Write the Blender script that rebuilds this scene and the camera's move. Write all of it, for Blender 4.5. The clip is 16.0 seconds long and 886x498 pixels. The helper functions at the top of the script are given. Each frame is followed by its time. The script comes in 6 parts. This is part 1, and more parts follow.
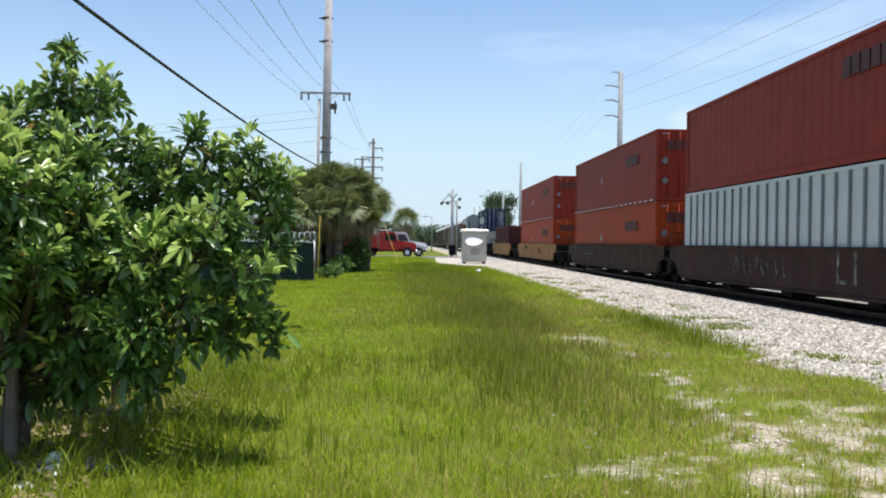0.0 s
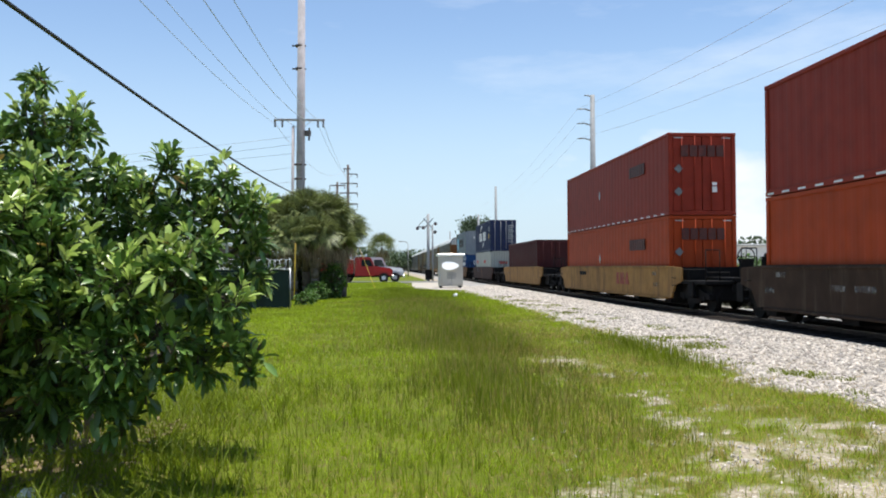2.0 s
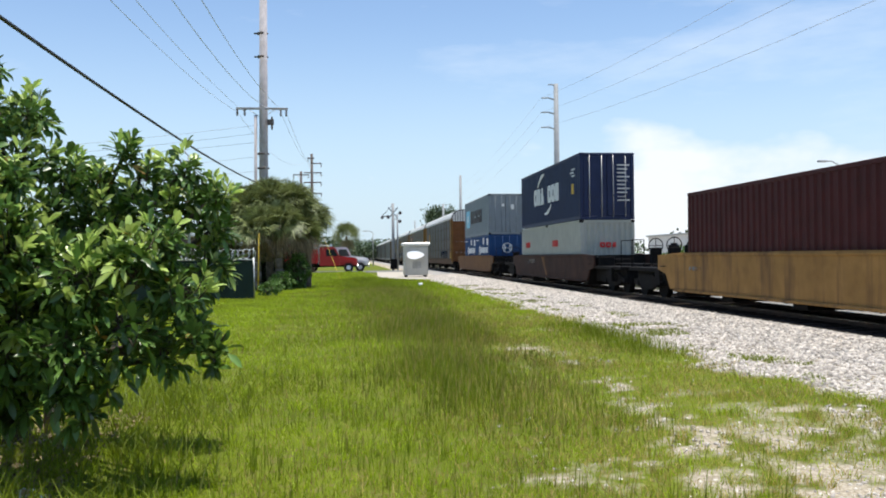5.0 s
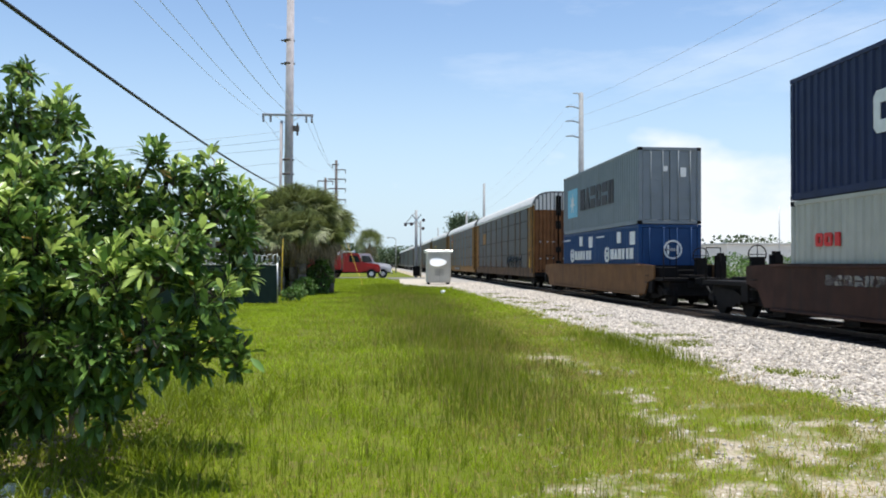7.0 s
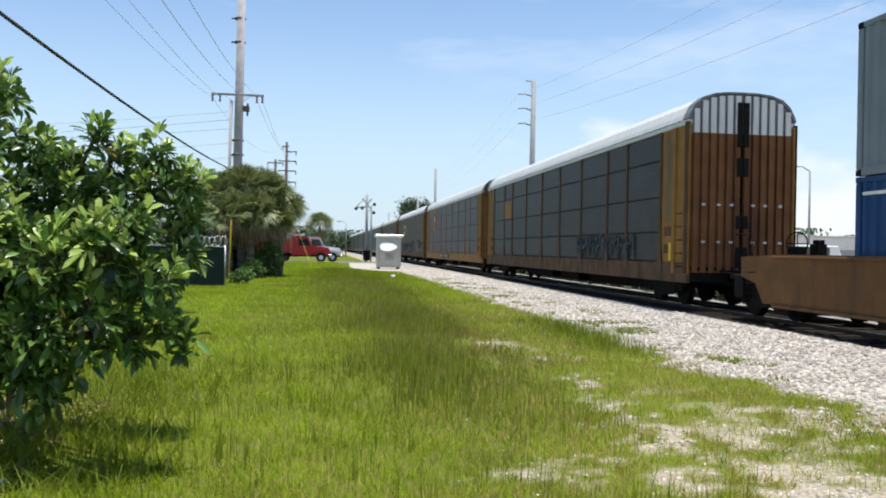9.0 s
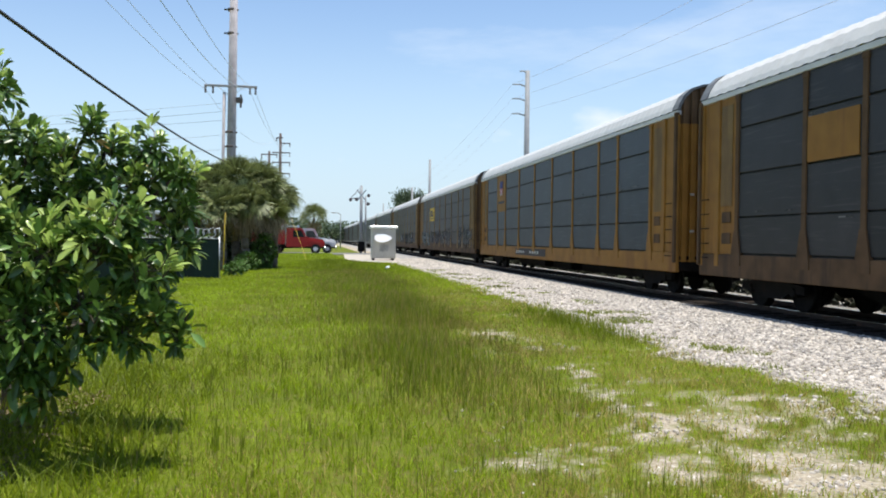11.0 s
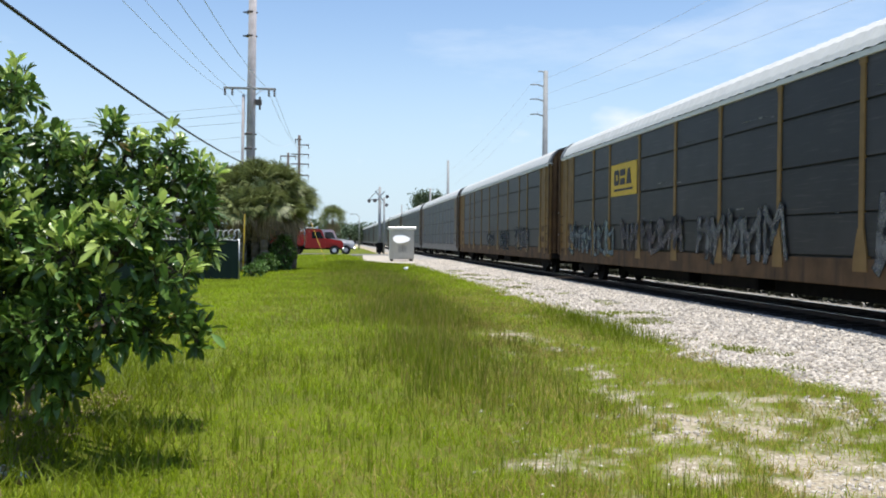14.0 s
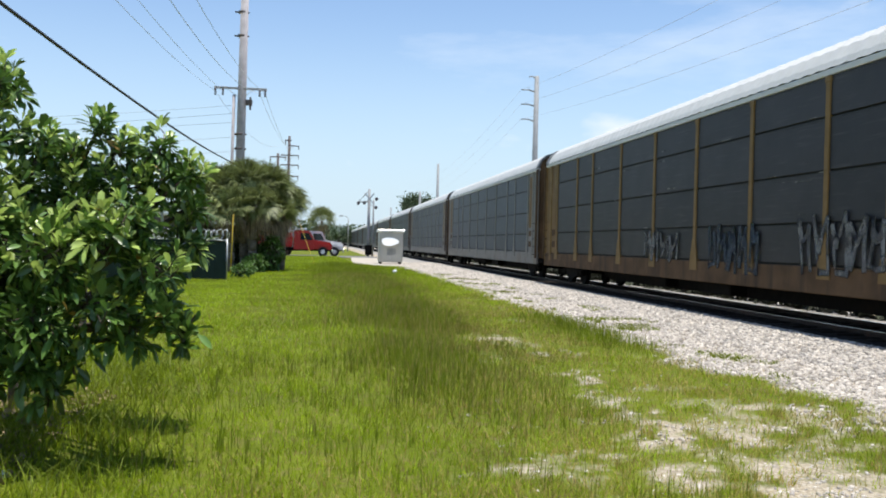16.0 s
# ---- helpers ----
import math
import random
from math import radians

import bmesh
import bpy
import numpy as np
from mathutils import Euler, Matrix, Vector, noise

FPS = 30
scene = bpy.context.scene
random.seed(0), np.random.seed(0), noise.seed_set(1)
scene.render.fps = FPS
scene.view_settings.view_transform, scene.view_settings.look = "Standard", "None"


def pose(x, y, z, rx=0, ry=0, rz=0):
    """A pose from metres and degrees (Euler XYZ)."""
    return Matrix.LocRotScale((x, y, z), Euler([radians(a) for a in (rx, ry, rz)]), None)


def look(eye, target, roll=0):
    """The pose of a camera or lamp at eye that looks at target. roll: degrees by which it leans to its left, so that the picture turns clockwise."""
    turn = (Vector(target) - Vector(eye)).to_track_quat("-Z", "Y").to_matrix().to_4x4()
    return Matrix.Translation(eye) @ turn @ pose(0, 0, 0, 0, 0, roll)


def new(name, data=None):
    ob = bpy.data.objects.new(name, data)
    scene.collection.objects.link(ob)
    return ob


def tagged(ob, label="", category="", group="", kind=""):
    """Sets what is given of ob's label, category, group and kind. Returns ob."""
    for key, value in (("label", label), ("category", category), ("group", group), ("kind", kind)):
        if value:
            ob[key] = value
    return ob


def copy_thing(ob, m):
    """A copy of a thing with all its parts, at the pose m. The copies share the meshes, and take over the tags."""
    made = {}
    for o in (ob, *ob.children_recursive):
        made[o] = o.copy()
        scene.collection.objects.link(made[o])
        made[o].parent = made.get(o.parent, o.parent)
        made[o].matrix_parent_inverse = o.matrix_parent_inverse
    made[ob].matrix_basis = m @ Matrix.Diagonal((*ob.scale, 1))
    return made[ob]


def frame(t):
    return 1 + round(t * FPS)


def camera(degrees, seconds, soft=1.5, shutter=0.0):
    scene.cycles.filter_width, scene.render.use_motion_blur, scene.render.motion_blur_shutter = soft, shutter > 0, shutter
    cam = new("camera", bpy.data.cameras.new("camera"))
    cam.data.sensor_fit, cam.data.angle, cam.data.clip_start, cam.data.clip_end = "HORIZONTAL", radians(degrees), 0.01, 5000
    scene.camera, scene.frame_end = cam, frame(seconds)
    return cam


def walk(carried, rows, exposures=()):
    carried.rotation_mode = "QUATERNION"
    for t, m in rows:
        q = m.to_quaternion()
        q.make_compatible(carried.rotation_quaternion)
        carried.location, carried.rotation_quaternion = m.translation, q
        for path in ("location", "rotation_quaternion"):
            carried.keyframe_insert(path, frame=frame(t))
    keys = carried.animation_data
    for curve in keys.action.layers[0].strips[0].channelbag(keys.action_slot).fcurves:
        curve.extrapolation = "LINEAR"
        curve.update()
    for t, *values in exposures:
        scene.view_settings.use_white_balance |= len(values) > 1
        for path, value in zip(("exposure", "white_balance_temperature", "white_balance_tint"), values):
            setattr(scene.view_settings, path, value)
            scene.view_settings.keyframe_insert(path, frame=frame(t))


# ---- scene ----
# The track runs along y; the camera stands beside it, hand-held, and turns.
EYE = (0.0, 0.0, 1.67)
cam = camera(56.1, 16.0, soft=1.9)
TURNS = [(0, -2.45, -0.44, -0.80), (0.5, -2.69, 0.79, 0.28), (1, -2.17, 0.70, 0.50), (1.5, -2.74, -0.01, 0.35),
         (2, -4.08, 1.26, 0.22), (2.5, -2.74, 1.30, -1.22), (3, -6.04, -0.50, 0.44), (3.5, -6.75, -0.25, 0.50),
         (4.4, -6.62, 0.12, 0.50), (5.5, -6.34, 0.67, 0.61), (6, -5.50, 0.43, -0.22), (6.5, -5.20, 0.71, -0.28),
         (7, -4.92, 1.02, -0.17), (7.5, -5.34, 0.72, -0.71), (8, -6.88, 0.55, -0.65), (8.5, -7.62, 0.34, -1.00),
         (9, -8.34, 0.03, -1.10), (10.2, -8.77, -0.37, -0.90), (11.5, -8.55, -0.68, -0.57), (12, -8.25, -0.71, -0.20),
         (12.5, -7.55, -1.09, -0.28), (13, -7.85, -1.25, -0.66), (13.5, -7.46, -1.36, -0.29), (14, -7.44, -0.55, -0.62),
         (14.5, -6.87, 0.23, -0.54), (15, -6.38, 0.06, -0.45), (15.5, -7.25, -0.66, 0.20), (16, -8.21, -0.30, -1.50)]
walk(cam, [(t, pose(*EYE, 90 + p, r, y)) for t, y, p, r in TURNS], exposures=[(0, 0.35), (16, 0.35)])

# ---- light ----
SUN = Vector((0.095, -0.01, 1.0)).normalized()          # towards the sun
world = bpy.data.worlds.new("sky")
scene.world = world
world.use_nodes = True
nt = world.node_tree
sky = nt.nodes.new("ShaderNodeTexSky")
sky.sky_type, sky.sun_disc = "NISHITA", False
sky.sun_elevation, sky.sun_rotation = math.asin(SUN.z), math.atan2(SUN.x, SUN.y)
sky.air_density, sky.dust_density, sky.ozone_density = 1.0, 0.15, 2.0
tc = nt.nodes.new("ShaderNodeTexCoord")
mp = nt.nodes.new("ShaderNodeMapping")
mp.inputs["Scale"].default_value = (1.6, 1.6, 7.0)
mp.inputs["Location"].default_value = (0.35, 0.1, 0.4)
cn = nt.nodes.new("ShaderNodeTexNoise")
cn.inputs["Scale"].default_value, cn.inputs["Detail"].default_value, cn.inputs["Roughness"].default_value = 1.7, 7.0, 0.6
cr = nt.nodes.new("ShaderNodeValToRGB")
cr.color_ramp.elements[0].position, cr.color_ramp.elements[1].position = 0.55, 0.85
cr.color_ramp.elements[1].color = (0.42, 0.42, 0.42, 1)
cm = nt.nodes.new("ShaderNodeMix")
cm.data_type = "RGBA"
cm.inputs[7].default_value = (6.6, 6.9, 7.2, 1)
nt.links.new(tc.outputs["Generated"], mp.inputs["Vector"])
nt.links.new(mp.outputs["Vector"], cn.inputs["Vector"])
nt.links.new(cn.outputs["Fac"], cr.inputs["Fac"])
nt.links.new(cr.outputs["Color"], cm.inputs[0])
nt.links.new(sky.outputs["Color"], cm.inputs[6])
# pale blue haze towards the horizon
sph = nt.nodes.new("ShaderNodeSeparateXYZ")
hz = nt.nodes.new("ShaderNodeMapRange")
hz.interpolation_type = "SMOOTHSTEP"
hz.inputs["From Min"].default_value, hz.inputs["From Max"].default_value = 0.30, -0.02
hz.inputs["To Max"].default_value = 0.92
hm = nt.nodes.new("ShaderNodeMix")
hm.data_type = "RGBA"
hm.inputs[7].default_value = (3.5, 4.45, 5.3, 1)
nt.links.new(tc.outputs["Generated"], sph.inputs[0])
nt.links.new(sph.outputs["Z"], hz.inputs["Value"])
nt.links.new(hz.outputs["Result"], hm.inputs[0])
nt.links.new(cm.outputs[2], hm.inputs[6])
# low heaped clouds along the horizon behind the track
mp3 = nt.nodes.new("ShaderNodeMapping")
mp3.inputs["Scale"].default_value = (5.0, 5.0, 9.0)
cn2 = nt.nodes.new("ShaderNodeTexNoise")
cn2.inputs["Scale"].default_value, cn2.inputs["Detail"].default_value = 1.3, 9.0
sp = nt.nodes.new("ShaderNodeSeparateXYZ")
lowr = nt.nodes.new("ShaderNodeMapRange")
lowr.inputs["From Min"].default_value, lowr.inputs["From Max"].default_value = 0.20, 0.02
lowr.inputs["To Max"].default_value = 0.54
sider = nt.nodes.new("ShaderNodeMapRange")
sider.inputs["From Min"].default_value, sider.inputs["From Max"].default_value = 0.05, 0.35
mul = nt.nodes.new("ShaderNodeMath")
mul.operation = "MULTIPLY"
addn = nt.nodes.new("ShaderNodeMath")
addn.operation = "ADD"
thr = nt.nodes.new("ShaderNodeMapRange")
thr.inputs["From Min"].default_value, thr.inputs["From Max"].default_value = 0.70, 0.90
thr.inputs["To Max"].default_value = 0.85
cm2 = nt.nodes.new("ShaderNodeMix")
cm2.data_type = "RGBA"
cm2.inputs[7].default_value = (5.9, 6.1, 6.3, 1)
nt.links.new(tc.outputs["Generated"], mp3.inputs["Vector"])
nt.links.new(mp3.outputs["Vector"], cn2.inputs["Vector"])
nt.links.new(tc.outputs["Generated"], sp.inputs[0])
nt.links.new(sp.outputs["Z"], lowr.inputs["Value"])
nt.links.new(sp.outputs["X"], sider.inputs["Value"])
nt.links.new(lowr.outputs["Result"], mul.inputs[0])
nt.links.new(sider.outputs["Result"], mul.inputs[1])
nt.links.new(mul.outputs[0], addn.inputs[0])
nt.links.new(cn2.outputs["Fac"], addn.inputs[1])
nt.links.new(addn.outputs[0], thr.inputs["Value"])
nt.links.new(thr.outputs["Result"], cm2.inputs[0])
nt.links.new(hm.outputs[2], cm2.inputs[6])
nt.links.new(cm2.outputs[2], nt.nodes["Background"].inputs["Color"])
nt.nodes["Background"].inputs["Strength"].default_value = 0.137
sun_data = bpy.data.lights.new("sun", "SUN")
sun_data.energy, sun_data.angle, sun_data.color = 4.7, radians(0.53), (1.0, 0.96, 0.88)
sun = new("sun", sun_data)
sun.matrix_world = look(SUN * 100, (0, 0, 0))


# ---- materials ----
def mat(name, color, rough=0.7, metal=0.0, vary=0.15, scale=3.0, stain=None, stain_amt=0.0, stain_scale=0.8,
        bump=0.1, bump_scale=40.0, island=0.0, objrand=0.0, streak=False, trans=0.0, spec=0.4):
    """A surface with grain, stains of a second colour, and fine relief."""
    m = bpy.data.materials.new(name)
    m.use_nodes = True
    t = m.node_tree
    n, l = t.nodes, t.links
    b = n["Principled BSDF"]
    b.inputs["Roughness"].default_value, b.inputs["Metallic"].default_value = rough, metal
    b.inputs["Specular IOR Level"].default_value = spec
    co = n.new("ShaderNodeTexCoord").outputs["Object"]
    g = n.new("ShaderNodeTexNoise")
    g.inputs["Scale"].default_value, g.inputs["Detail"].default_value = scale, 6.0
    l.new(co, g.inputs["Vector"])
    hsv = n.new("ShaderNodeHueSaturation")
    hsv.inputs["Color"].default_value = (*color, 1)
    mr = n.new("ShaderNodeMapRange")
    mr.inputs["From Min"].default_value, mr.inputs["From Max"].default_value = 0.3, 0.7
    mr.inputs["To Min"].default_value, mr.inputs["To Max"].default_value = 1 - vary, 1 + vary
    l.new(g.outputs["Fac"], mr.inputs["Value"])
    val = mr.outputs["Result"]
    for amount, node, sock in ((island, "ShaderNodeNewGeometry", "Random Per Island"), (objrand, "ShaderNodeObjectInfo", "Random")):
        if amount:
            r = n.new("ShaderNodeMapRange")
            r.inputs["To Min"].default_value, r.inputs["To Max"].default_value = 1 - amount, 1 + amount
            l.new(n.new(node).outputs[sock], r.inputs["Value"])
            mu = n.new("ShaderNodeMath")
            mu.operation = "MULTIPLY"
            l.new(val, mu.inputs[0])
            l.new(r.outputs["Result"], mu.inputs[1])
            val = mu.outputs[0]
    l.new(val, hsv.inputs["Value"])
    col = hsv.outputs["Color"]
    if stain:
        s = n.new("ShaderNodeTexNoise")
        s.inputs["Scale"].default_value, s.inputs["Detail"].default_value, s.inputs["Roughness"].default_value = stain_scale, 8.0, 0.65
        if streak:
            mp2 = n.new("ShaderNodeMapping")
            mp2.inputs["Scale"].default_value = (1, 0.45, 9.0) if streak == "along" else (1, 2.5, 0.22)
            l.new(co, mp2.inputs["Vector"])
            l.new(mp2.outputs["Vector"], s.inputs["Vector"])
        else:
            l.new(co, s.inputs["Vector"])
        ramp = n.new("ShaderNodeMapRange")
        ramp.inputs["From Min"].default_value, ramp.inputs["From Max"].default_value = 0.62 - 0.25 * stain_amt, 0.82 - 0.25 * stain_amt
        ramp.inputs["To Max"].default_value = min(1.0, 0.5 + stain_amt)
        l.new(s.outputs["Fac"], ramp.inputs["Value"])
        mx = n.new("ShaderNodeMix")
        mx.data_type = "RGBA"
        l.new(ramp.outputs["Result"], mx.inputs[0])
        l.new(col, mx.inputs[6])
        mx.inputs[7].default_value = (*stain, 1)
        col = mx.outputs[2]
    l.new(col, b.inputs["Base Color"])
    if bump:
        bn = n.new("ShaderNodeTexNoise")
        bn.inputs["Scale"].default_value, bn.inputs["Detail"].default_value = bump_scale, 4.0
        l.new(co, bn.inputs["Vector"])
        bp = n.new("ShaderNodeBump")
        bp.inputs["Strength"].default_value, bp.inputs["Distance"].default_value = bump, 0.02
        l.new(bn.outputs["Fac"], bp.inputs["Height"])
        l.new(bp.outputs["Normal"], b.inputs["Normal"])
    if trans:
        tr = n.new("ShaderNodeBsdfTranslucent")
        l.new(col, tr.inputs["Color"])
        ms = n.new("ShaderNodeMixShader")
        ms.inputs[0].default_value = trans
        l.new(b.outputs[0], ms.inputs[1])
        l.new(tr.outputs[0], ms.inputs[2])
        l.new(ms.outputs[0], n["Material Output"].inputs["Surface"])
    return m


def chip(color, other, amt, streak=True, **k):
    return dict(color=color, stain=other, stain_amt=amt, streak=streak, **k)


RUST = (0.10, 0.045, 0.025)
GRIME = (0.045, 0.035, 0.03)
